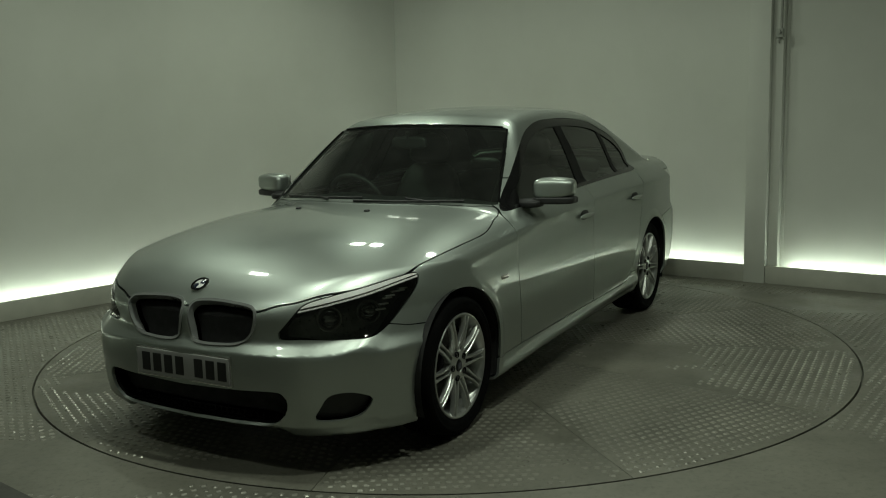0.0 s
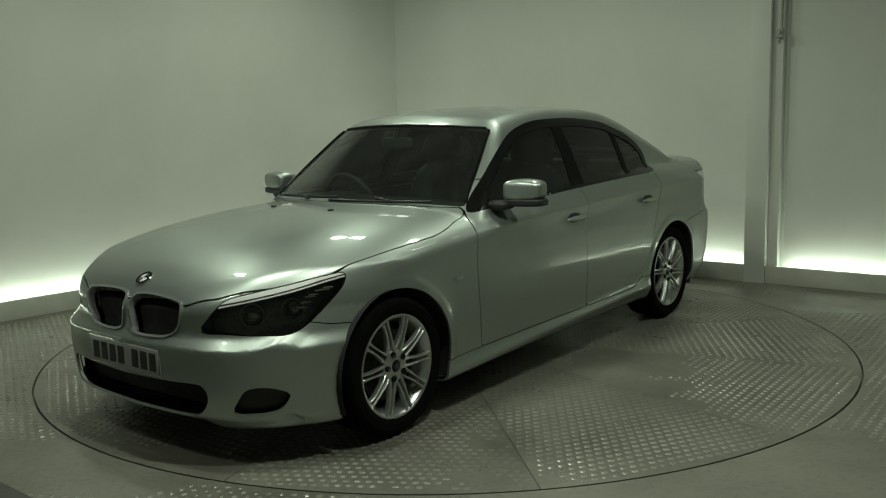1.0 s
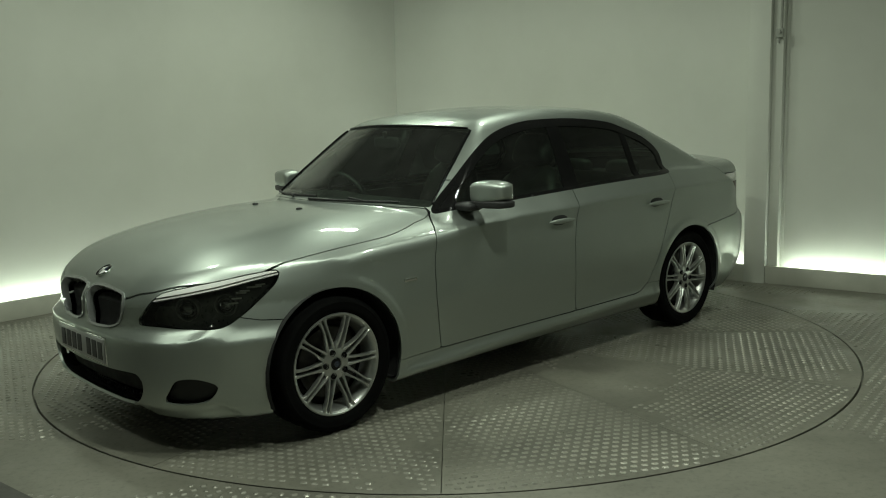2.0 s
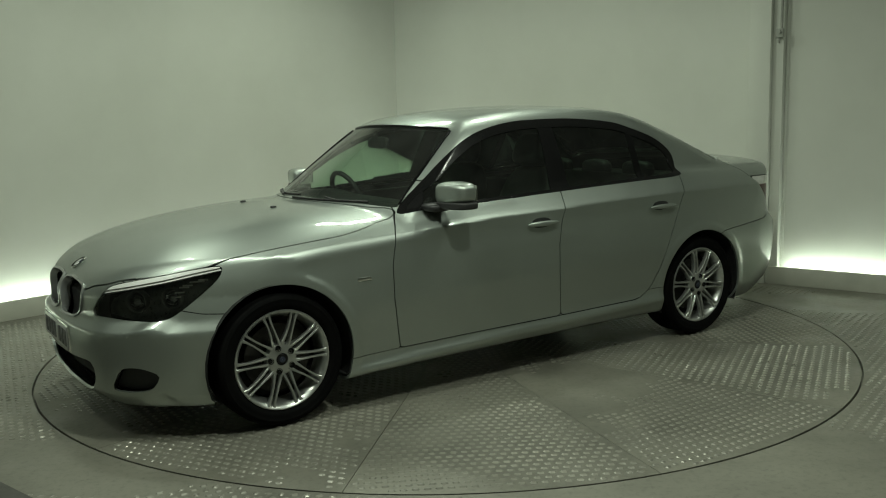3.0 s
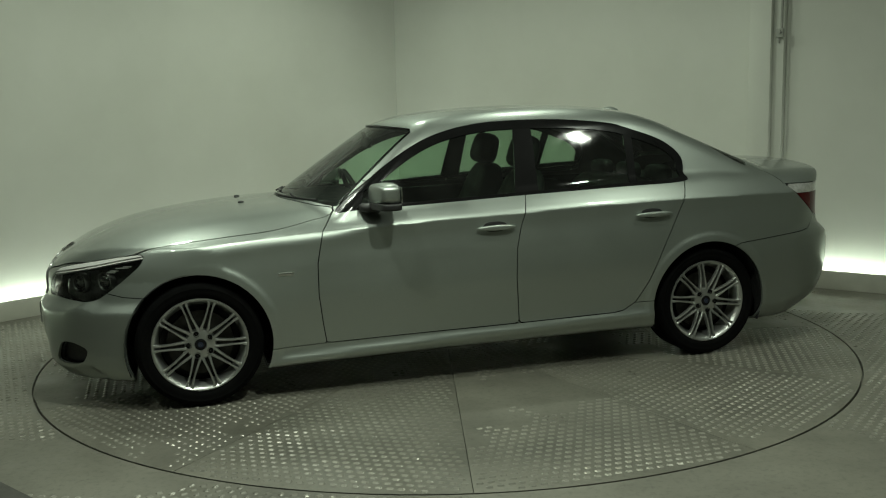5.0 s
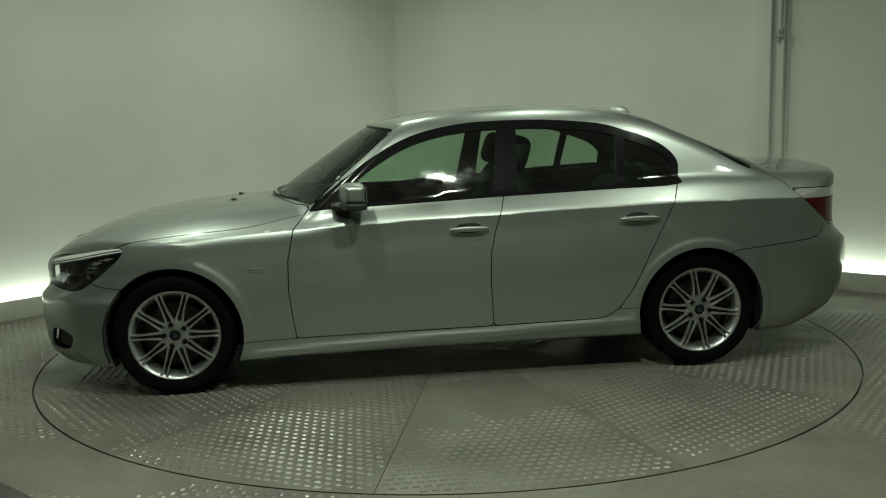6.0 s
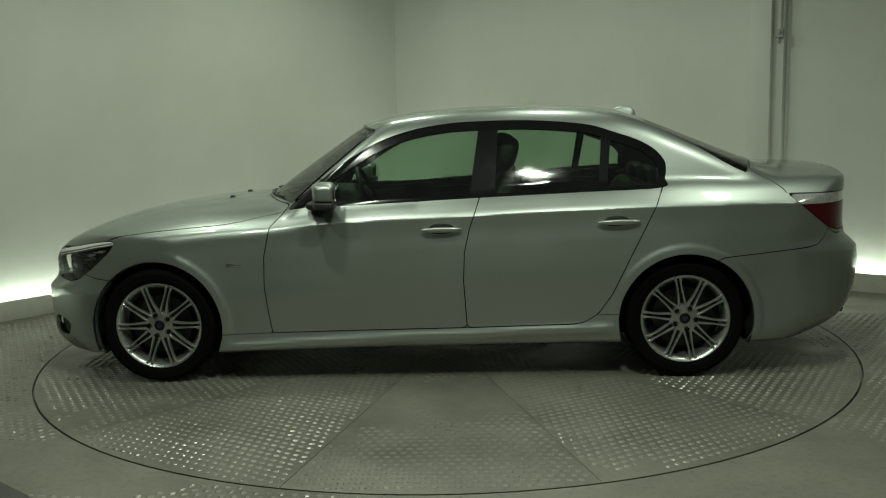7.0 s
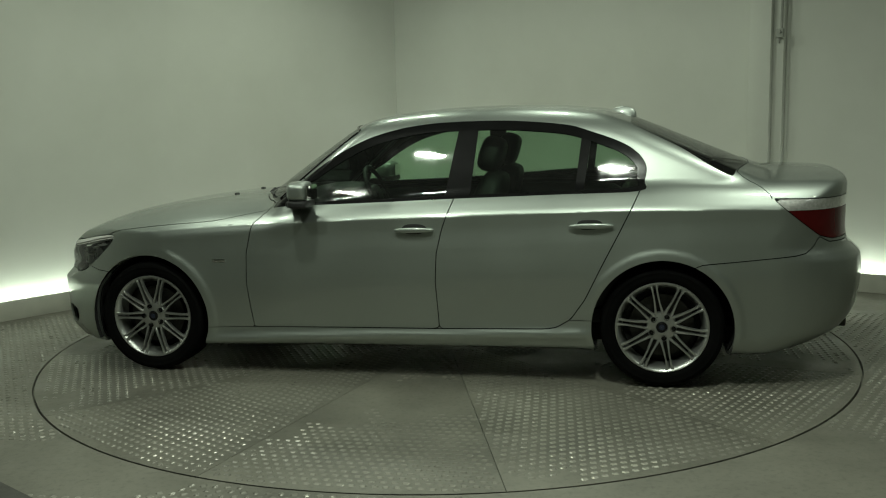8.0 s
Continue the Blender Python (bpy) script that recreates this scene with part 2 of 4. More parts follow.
pipe = part("conduit", cyl_bm(0.009, ROOM_H - 2.05, 16, pose(PILLAR[1] + 0.066, TROUGH - 0.080, 2.05 + (ROOM_H - 2.05) / 2)), GREY_PIPE)
pipe.matrix_world = MR
tagged(pipe, "thin grey upright conduit in the wall recess", "conduit")
# unseen ceiling, kept dark to dim reflections in glass and bonnet
ceil_bm = box_bm((-9, -9, ROOM_H), (9, 9, ROOM_H + 0.1))
tagged(part("ceiling", ceil_bm, CEILING, smooth=False), "dark ceiling added out of view", "ceiling", kind="structure")
# walls added out of view to close the room and shape the reflections
for nm, lo, hi in (("wall_front", (-7, -7.6, 0), (7, -7.5, ROOM_H)), ("wall_far_left", (-6.6, -7.5, 0), (-6.5, 0.5, ROOM_H)), ("wall_far_right", (6.9, -7.5, 0), (7.0, 1.0, ROOM_H))):
    tagged(part(nm, box_bm(lo, hi), WALL_UNSEEN, smooth=False), "added unseen wall that shapes the reflections", "wall", kind="structure")

# ---- turntable ----
table = empty("turntable", "round grey steel vehicle turntable set flush in the floor", "turntable")
SECTOR0, SECTORS = 76.5 - 90.0, 12


def sector_plate():
    """One deck plate: a 30 degree wedge, with its turned edge."""
    g, n = 0.0016, 14
    half = math.pi / SECTORS
    r0, r1 = 0.30, TABLE_R - 0.006
    top = []
    for r in (r0, r1):
        d = half - g / r
        rowv = [(r * math.cos(-d + 2 * d * i / n), r * math.sin(-d + 2 * d * i / n), 0.0) for i in range(n + 1)]
        top.append(rowv)
    vs = top[0] + top[1] + [(x, y, -0.028) for x, y, _ in top[0] + top[1]]
    m = n + 1
    fs = [(i, i + m, i + m + 1, i + 1) for i in range(n)]
    loop = list(range(m, 2 * m)) + list(range(m - 1, -1, -1))
    for k in range(len(loop)):
        a, b = loop[k], loop[(k + 1) % len(loop)]
        fs.append((a, a + 2 * m, b + 2 * m, b))
    me = bpy.data.meshes.new("deck_plate")
    me.from_pydata(vs, [], fs)
    me.materials.append(TABLE)
    return me


def studs(name, spots, material, parent, length=0.034, width=0.025, height=0.0042):
    """Raised bars at (x, y, turn): one joined mesh."""
    spots = np.array(spots)
    unit = np.array([(-0.5, 0, 0), (-0.28, -0.5, 0), (0.28, -0.5, 0), (0.5, 0, 0), (0.28, 0.5, 0), (-0.28, 0.5, 0), (-0.26, -0.12, 1), (0.26, -0.12, 1), (0.26, 0.12, 1), (-0.26, 0.12, 1)]) * (length, width, height)
    ca, sa = np.cos(spots[:, 2])[:, None], np.sin(spots[:, 2])[:, None]
    x = spots[:, :1] + unit[None, :, 0] * ca - unit[None, :, 1] * sa
    y = spots[:, 1:2] + unit[None, :, 0] * sa + unit[None, :, 1] * ca
    z = np.broadcast_to(unit[None, :, 2] + 0.0002, x.shape)
    v = np.stack([x, y, z], 2).reshape(-1, 3)
    pat = [(6, 7, 8, 9), (1, 2, 7, 6), (4, 5, 9, 8), (0, 1, 6), (0, 6, 9), (0, 9, 5), (2, 3, 7), (3, 8, 7), (3, 4, 8)]
    fs = [tuple(b + i for i in f) for b in range(0, len(v), 10) for f in pat]
    me = bpy.data.meshes.new(name)
    me.from_pydata(v.tolist(), [], fs)
    me.materials.append(material)
    o = new(name, me)
    o.parent = parent
    return tagged(o, "worn raised bars of steel tread plate", kind="stuff")


PLATE_ME = sector_plate()
spots, PITCH, ROW = [], 0.047, 0.046
for k in range(SECTORS):
    mid = SECTOR0 + 90 - 15 - 30 * k
    child_o = new("deck_plate", PLATE_ME)
    child_o.parent = table
    child_o.matrix_basis = pose(0, 0, 0, 0, 0, mid)
    cm, sm_ = math.cos(radians(mid)), math.sin(radians(mid))
    for i in range(int(2.14 / ROW)):
        r = 0.33 + i * ROW
        for j in range(-15, 16):
            w = (j + 0.5 * (i % 2)) * PITCH
            if abs(w) > r * math.tan(math.pi / SECTORS) - 0.020 or math.hypot(r, w) > TABLE_R - 0.03:
                continue
            px, py = r * cm - w * sm_, r * sm_ + w * cm
            if noise.noise(Vector((px * 0.9 + k * 3.7, py * 0.9, 7.7))) + 0.25 * noise.noise(Vector((px * 6, py * 6, 1.3))) + random.uniform(-0.05, 0.05) > 0.24:
                continue
            spots.append((r * cm - w * sm_, r * sm_ + w * cm, radians(mid) + radians(90 + random.uniform(-8, 8))))
studs("tread_relief", spots, STUD, table)
part("centre_plate", cyl_bm(0.297, 0.028, 48, pose(0, 0, -0.014)), TABLE, table)

# tread bars on the floor round the turntable, in lines with the walls
spots = []
fa = math.atan2(RIGHT_DIR.y, RIGHT_DIR.x)
cf, sf_ = math.cos(fa), math.sin(fa)
for i in range(-150, 151):
    for j in range(-95, 96):
        u, w = i * ROW, (j + 0.5 * (i % 2)) * PITCH
        x, y = u * cf - w * sf_, u * sf_ + w * cf
        if math.hypot(x, y) < TABLE_R + 0.03 or y < -3.9 or abs(x) > 3.6:
            continue
        pl, pr = ML.inverted() @ Vector((x, y, 0)), MR.inverted() @ Vector((x, y, 0))
        if pl.y > -0.14 or pr.y > -0.14 or noise.noise(Vector((x * 0.7, y * 0.7, 3.1))) > 0.16:
            continue
        spots.append((x, y, fa + radians((60 if i % 2 else -60) + random.uniform(-8, 8))))
fl = studs("floor_tread_relief", spots, STUD, None)
tagged(fl, "worn raised bars on the grey steel floor", "tread bars")
# dark edge panel of the floor
edge = bmesh.new()
a0, b0 = Vector((-1.85, -2.25, 0)), Vector((-1.64, -2.42, 0))
d0 = (b0 - a0).normalized()
n0 = Vector((d0.y, -d0.x, 0))
cs = [a0 - d0 * 2.2, b0 + d0 * 1.2, b0 + d0 * 1.2 + n0 * 1.4, a0 - d0 * 2.2 + n0 * 1.4]
lo_v, hi_v = [edge.verts.new((c.x, c.y, 0.0)) for c in cs], [edge.verts.new((c.x, c.y, 0.005)) for c in cs]
edge.faces.new(hi_v)
for k in range(4):
    edge.faces.new((lo_v[k], lo_v[(k + 1) % 4], hi_v[(k + 1) % 4], hi_v[k]))
tagged(part("floor_edge_panel", edge, DARK_FLOOR, smooth=False), "dark floor panel beside the steel plates", "floor panel", kind="structure")
# ---- car body: a smooth solid given by profiles ----


def curve(nodes):
    """A smooth shape-keeping curve through (at, value) nodes."""
    nodes = sorted(nodes)
    xs, ys = np.array([n[0] for n in nodes], float), np.array([n[1] for n in nodes], float)
    h, d = np.diff(xs), np.diff(ys) / np.diff(xs)
    m = np.zeros_like(xs)
    m[0], m[-1] = d[0], d[-1]
    for i in range(1, len(xs) - 1):
        if d[i - 1] * d[i] > 0:
            w1, w2 = 2 * h[i] + h[i - 1], h[i] + 2 * h[i - 1]
            m[i] = (w1 + w2) / (w1 / d[i - 1] + w2 / d[i])

    def f(x):
        x = np.asarray(x, float)
        k = np.clip(np.searchsorted(xs, x) - 1, 0, len(h) - 1)
        t = (x - xs[k]) / h[k]
        tc = np.clip(t, 0, 1)
        a = (1 + 2 * tc) * (1 - tc) ** 2 * ys[k] + tc * (1 - tc) ** 2 * h[k] * m[k] + tc * tc * (3 - 2 * tc) * ys[k + 1] + tc * tc * (tc - 1) * h[k] * m[k + 1]
        return a + np.where(t < 0, t * h[k] * m[k], 0) + np.where(t > 1, (t - 1) * h[k] * m[k + 1], 0)
    return f


def smax(a, b, k):
    h = np.clip(0.5 + 0.5 * (a - b) / k, 0, 1)
    return b + (a - b) * h + k * h * (1 - h)


def smin(a, b, k):
    return -smax(-a, -b, k)


HALF = curve([(-2.45, 0.83), (-2.1, 0.885), (-1.44, 0.918), (-0.6, 0.906), (0.4, 0.903), (1.0, 0.906), (1.44, 0.915), (1.8, 0.895), (2.2, 0.84)])
CREASE = curve([(-2.4, 0.936), (-2.0, 0.937), (-1.32, 0.933), (-0.95, 0.925), (-0.35, 0.903), (0.29, 0.881), (0.82, 0.856), (1.4, 0.818), (1.75, 0.785), (2.2, 0.74)])
FLANK = curve([(-0.86, -0.13), (-0.76, -0.062), (-0.70, -0.026), (-0.655, -0.014), (-0.63, -0.013), (-0.60, -0.013), (-0.5, -0.008), (-0.35, 0.0), (-0.18, -0.010),
               (-0.05, -0.0215), (-0.005, -0.0215), (0.005, -0.0265), (0.045, -0.060), (0.085, -0.098), (0.16, -0.175), (0.3, -0.33)])
TOP = curve([(2.45, 0.42), (2.30, 0.60), (2.21, 0.690), (2.134, 0.750), (2.0, 0.820), (1.8, 0.886), (1.6, 0.926), (1.4, 0.953), (1.19, 0.972), (0.92, 0.986), (0.75, 1.0), (0.5, 1.05), (0.2, 1.09),
             (-1.45, 1.130), (-1.72, 1.120), (-1.95, 1.117), (-2.2, 1.113), (-2.38, 1.104), (-2.6, 1.06)])
NOSE = curve([(0.0, 2.10), (0.17, 2.20), (0.22, 2.245), (0.34, 2.265), (0.45, 2.272), (0.506, 2.270), (0.516, 2.262), (0.56, 2.234), (0.64, 2.235), (0.70, 2.215), (0.78, 2.15), (0.95, 2.0)])
SWEEP_F = curve([(0, 0), (0.3, 0.015), (0.45, 0.040), (0.55, 0.073), (0.65, 0.142), (0.74, 0.232), (0.81, 0.336), (0.865, 0.48), (0.91, 0.70), (0.96, 1.1)])
TAIL = curve([(0.1, -2.15), (0.2, -2.30), (0.30, -2.455), (0.42, -2.515), (0.58, -2.535), (0.66, -2.528), (0.70, -2.495), (0.735, -2.458), (0.82, -2.445), (0.95, -2.445), (1.03, -2.448), (1.07, -2.438), (1.12, -2.40), (1.3, -2.2)])
SWEEP_R = curve([(0, 0), (0.3, 0.012), (0.5, 0.045), (0.62, 0.088), (0.72, 0.15), (0.80, 0.235), (0.86, 0.36), (0.91, 0.58), (0.96, 0.95)])
BELLY = curve([(-2.6, 0.33), (-2.42, 0.285), (-2.2, 0.215), (-1.85, 0.175), (-1.07, 0.185), (0.0, 0.180), (1.05, 0.165), (1.8, 0.155), (2.0, 0.148), (2.3, 0.155)])
ROOF = curve([(1.0, 1.25), (0.5, 1.36), (0.30, 1.392), (0.17, 1.424), (-0.05, 1.452), (-0.3, 1.468), (-0.545, 1.472), (-0.89, 1.463), (-1.09, 1.443), (-1.26, 1.398), (-1.4, 1.342), (-1.56, 1.276), (-1.88, 1.143),
              (-1.99, 1.098), (-2.3, 0.97)])
SCREEN = curve([(0.8, 1.20), (0.96, 0.985), (1.1, 0.79), (1.25, 0.572), (1.36, 0.405), (1.45, 0.26), (1.6, 0.02)])
SHELF = curve([(0.0, 0.508), (0.60, 0.508), (0.67, 0.511), (0.73, 0.530), (0.80, 0.587), (0.86, 0.66), (1.0, 0.86)])


def shelf_line(y):
    e = np.clip((y - 0.72) / 0.08, 0, 1)
    return 0.508 + (SHELF(y) - 0.508) * (1 - e * e * (3 - 2 * e))

HUBS, ARCH_R = ((1.444, 0.318), (-1.444, 0.318)), 0.362


def body_field(x, y, z):
    """Below zero inside the car body; y may have either sign."""
    y = np.abs(y)
    u = z - CREASE(x)
    side = y - (HALF(x) + FLANK(u))
    for hx, hz in HUBS:
        r = np.hypot(x - hx, z - hz)
        flare = np.clip((ARCH_R + 0.064 - r) / 0.040, 0, 1)
        flare = flare * flare * (3 - 2 * flare) * np.clip((z - 0.16) / 0.12, 0, 1) * np.clip((0.02 - u) / 0.06, 0, 1)
        side = side - 0.0065 * flare - 0.004 * np.exp(-((r - ARCH_R - 0.010) / 0.070) ** 2) * (u < 0.05)
    side = side - 0.016 * np.exp(-((u + 0.65) / 0.030) ** 2) * np.clip((1.15 - np.abs(x)) / 0.15, 0, 1)
    side = np.where(u > 0.005, side * 0.76, side * 0.95)
    top = (z - (TOP(x) - np.where(x > 0, 0.03 * y * y + 0.19 * y ** 4, 0.10 * y * y))) * 0.95
    ease = np.clip((y - 0.72) / 0.08, 0, 1)
    ease = ease * ease * (3 - 2 * ease)
    rise = shelf_line(y) - 0.508
    hi = np.clip((z - 0.500 - rise) / 0.085, 0, 1) * (1 - ease) + np.clip((z - 0.5) / 0.15, 0, 1) * ease
    front = (x - (NOSE(z - rise * np.clip((0.80 - z) / 0.2, 0, 1)) - SWEEP_F(y) * (1 + 0.30 * hi))) * 0.9
    rear = -(x - (TAIL(z) + SWEEP_R(y)))
    belly = BELLY(x) + 0.030 * np.clip((0.47 - y) / 0.03, 0, 1) * np.clip((x - 1.95) / 0.1, 0, 1) - z
    low = smax(side, top, 0.05)
    low = smax(low, front, 0.035)
    low = smax(low, rear * 0.9, 0.03)
    low = smax(low, belly, 0.03)
    # greenhouse
    gs = (y - (1.278 - 0.5 * z + 0.014 * (1 - ((z - 1.17) / 0.22) ** 2) - 0.02 * np.clip(-x - 1.1, 0, 1))) * 0.89
    aft = np.clip((-x - 0.95) / 0.45, 0, 1)
    aft = aft * aft * (3 - 2 * aft)
    lift = 0.014 + 0.012 * aft
    roof = (z - (ROOF(x) + 0.004 + lift - (0.095 + lift / 0.36) * y * y)) * 0.95
    screen = (x - (SCREEN(z) - 0.52 * y * y)) * 0.56
    gh = smax(roof, gs, 0.075)
    gh = smax(gh, screen, 0.03)
    gh = smax(gh, 0.90 - z, 0.02)
    gh = smax(gh, -2.05 - x, 0.02)
    return smin(low, gh, 0.02)


def body_normal(p):
    e, g = 0.0025, np.empty_like(p)
    for i in range(3):
        d = np.zeros(3)
        d[i] = e
        g[:, i] = body_field(*(p + d).T) - body_field(*(p - d).T)
    return g / np.maximum(np.linalg.norm(g, axis=1, keepdims=True), 1e-9)


def body_settle(p, rounds=4, keep_mid=True):
    """Draw points onto the body's surface."""
    p = p.copy()
    e = 0.004
    for _ in range(rounds):
        f = body_field(*p.T)
        g = np.empty_like(p)
        for i in range(3):
            d = np.zeros(3)
            d[i] = e
            g[:, i] = (body_field(*(p + d).T) - body_field(*(p - d).T)) / (2 * e)
        step = (f / np.maximum((g * g).sum(1), 0.15))[:, None] * g
        if keep_mid:
            step[np.abs(p[:, 1]) < 1e-6, 1] = 0
        p -= np.clip(step, -0.02, 0.02)
    return p


def body_half(h=0.021):
    """Verts and quads of the half with y >= 0."""
    ax = np.arange(-2.62, 2.40, h)
    ay = (np.arange(0, int(0.99 / h) + 2) - 0.5) * h
    az = np.arange(0.10, 1.53, h)
    F = body_field(ax[:, None, None], ay[None, :, None], az[None, None, :])
    S = F < 0
    nx, ny, nz = F.shape
    c = [(i, j, k) for i in (0, 1) for j in (0, 1) for k in (0, 1)]
    cell = {o: S[o[0]:nx - 1 + o[0], o[1]:ny - 1 + o[1], o[2]:nz - 1 + o[2]] for o in c}
    tot = sum(cell[o].astype(int) for o in c)
    active = (tot > 0) & (tot < 8)
    idx = -np.ones(active.shape, int)
    ii = np.argwhere(active)
    idx[active] = np.arange(len(ii))
    acc, cnt = np.zeros((len(ii), 3)), np.zeros(len(ii))
    for a in c:
        for axis in range(3):
            if a[axis]:
                continue
            b = list(a)
            b[axis] = 1
            fa, fb = F[tuple((ii + a).T)], F[tuple((ii + b).T)]
            m = (fa < 0) != (fb < 0)
            t = np.where(m, fa / np.where(m, fa - fb, 1), 0)
            pos = ii + np.array(a, float)
            pos[:, axis] += t
            acc[m] += pos[m]
            cnt[m] += 1
    v = acc / cnt[:, None]
    v = np.stack([ax[0] + v[:, 0] * h, ay[0] + v[:, 1] * h, az[0] + v[:, 2] * h], 1)
    v[ii[:, 1] == 0, 1] = 0.0
    faces = []
    for axis in range(3):
        lo = [slice(0, n) for n in F.shape]
        hi = [slice(0, n) for n in F.shape]
        lo[axis], hi[axis] = slice(0, F.shape[axis] - 1), slice(1, F.shape[axis])
        A, B = S[tuple(lo)], S[tuple(hi)]
        e = np.argwhere(A != B)
        o1, o2 = [a for a in range(3) if a != axis]
        ok = (e[:, o1] > 0) & (e[:, o2] > 0) & (e[:, o1] < F.shape[o1] - 1) & (e[:, o2] < F.shape[o2] - 1)
        e = e[ok]
        flip = A[tuple(e.T)]
        q = []
        for d1, d2 in ((0, 0), (1, 0), (1, 1), (0, 1)):
            s = e.copy()
            s[:, o1] -= 1 - d1
            s[:, o2] -= 1 - d2
            q.append(idx[tuple(s.T)])
        q = np.stack(q, 1)
        if axis == 1:
            flip = ~flip
        q[~flip] = q[~flip][:, ::-1]
        faces.append(q)
    f = np.concatenate(faces)
    f = f[(f >= 0).all(1)]
    v = body_settle(v)
    # even out the net along the surface
    for _ in range(6):
        s, n = np.zeros_like(v), np.zeros(len(v))
        for a, b in ((0, 1), (1, 2), (2, 3), (3, 0)):
            np.add.at(s, f[:, a], v[f[:, b]])
            np.add.at(s, f[:, b], v[f[:, a]])
            np.add.at(n, f[:, a], 1)
            np.add.at(n, f[:, b], 1)
        t = v + 0.4 * (s / np.maximum(n, 1)[:, None] - v)
        t[np.abs(v[:, 1]) < 1e-6, 1] = 0
        v = body_settle(t, 2)
    return v, [tuple(q) for q in f]


# ---- cutting the body into its panels ----


def smooth_loop(points, closed=True, n=6):
    """A rounded closed line through corner points (Catmull-Rom with short spans)."""
    P = np.array(points, float)
    out, m = [], len(P)
    for i in range(m):
        a, b, c, d = P[(i - 1) % m], P[i], P[(i + 1) % m], P[(i + 2) % m]
        for k in range(n):
            t = k / n
            out.append(0.5 * (2 * b + (c - a) * t + (2 * a - 5 * b + 4 * c - d) * t * t + (3 * b - a - 3 * c + d) * t ** 3))
    return np.array(out)


def inside_distance(poly, u, v):
    """Signed distance to a closed line in a plane, below zero inside."""
    d2 = np.full(u.shape, 1e9)
    odd = np.zeros(u.shape, bool)
    m = len(poly)
    for i in range(m):
        (x0, y0), (x1, y1) = poly[i], poly[(i + 1) % m]
        ex, ey = x1 - x0, y1 - y0
        l2 = ex * ex + ey * ey
        if l2 < 1e-14:
            continue
        t = np.clip(((u - x0) * ex + (v - y0) * ey) / l2, 0, 1)
        d2 = np.minimum(d2, (u - x0 - t * ex) ** 2 + (v - y0 - t * ey) ** 2)
        if y0 != y1:
            odd ^= ((y0 > v) != (y1 > v)) & (u < (x1 - x0) * (v - y0) / (y1 - y0) + x0)
    return np.sqrt(d2) * np.where(odd, -1, 1)


def split(mesh, field, gap=0.0):
    """Cut a mesh along the zero line of a field: the pieces below -gap and above +gap."""
    if gap:
        inner, _ = split(mesh, lambda p: field(p) + gap)
        _, outer = split(mesh, lambda p: field(p) - gap)
        return inner, outer
    V, F = mesh
    if len(V) == 0:
        return mesh, mesh
    g = field(V)
    g = np.where(np.abs(g) < 1e-7, 1e-7, g)
    neg = g < 0
    extra, made, fin, fout = [], {}, [], []

    def cut(a, b):
        key = (a, b) if a < b else (b, a)
        if key not in made:
            t = g[key[0]] / (g[key[0]] - g[key[1]])
            t = min(max(t, 0.002), 0.998)
            extra.append(V[key[0]] + t * (V[key[1]] - V[key[0]]))
            made[key] = len(V) + len(extra) - 1
        return made[key]

    for f in F:
        s = [neg[i] for i in f]
        if all(s):
            fin.append(f)
        elif not any(s):
            fout.append(f)
        else:
            a, b = [], []
            for k, i in enumerate(f):
                j = f[(k + 1) % len(f)]
                (a if neg[i] else b).append(i)
                if neg[i] != neg[j]:
                    c = cut(i, j)
                    a.append(c)
                    b.append(c)
            if len(a) > 2:
                fin.append(tuple(a))
            if len(b) > 2:
                fout.append(tuple(b))
    if extra:
        V = np.concatenate([V, body_settle(np.array(extra), 2)])
    return compact((V, fin)), compact((V, fout))


def score(mesh, field):
    """Put a line of edges along the zero line of a field, and leave the mesh whole."""
    a, b = split(mesh, field)
    n = len(a[0])
    V = np.concatenate([a[0], b[0]])
    F = a[1] + [tuple(i + n for i in f) for f in b[1]]
    key, to = {}, []
    for i, v in enumerate(np.round(V, 6)):
        to.append(key.setdefault(tuple(v), i))
    return compact((V, [tuple(to[i] for i in f) for f in F]))


def compact(mesh):
    V, F = mesh
    used = sorted({i for f in F for i in f})
    to = {o: n for n, o in enumerate(used)}
    return V[used] if used else np.zeros((0, 3)), [tuple(to[i] for i in f) for f in F]


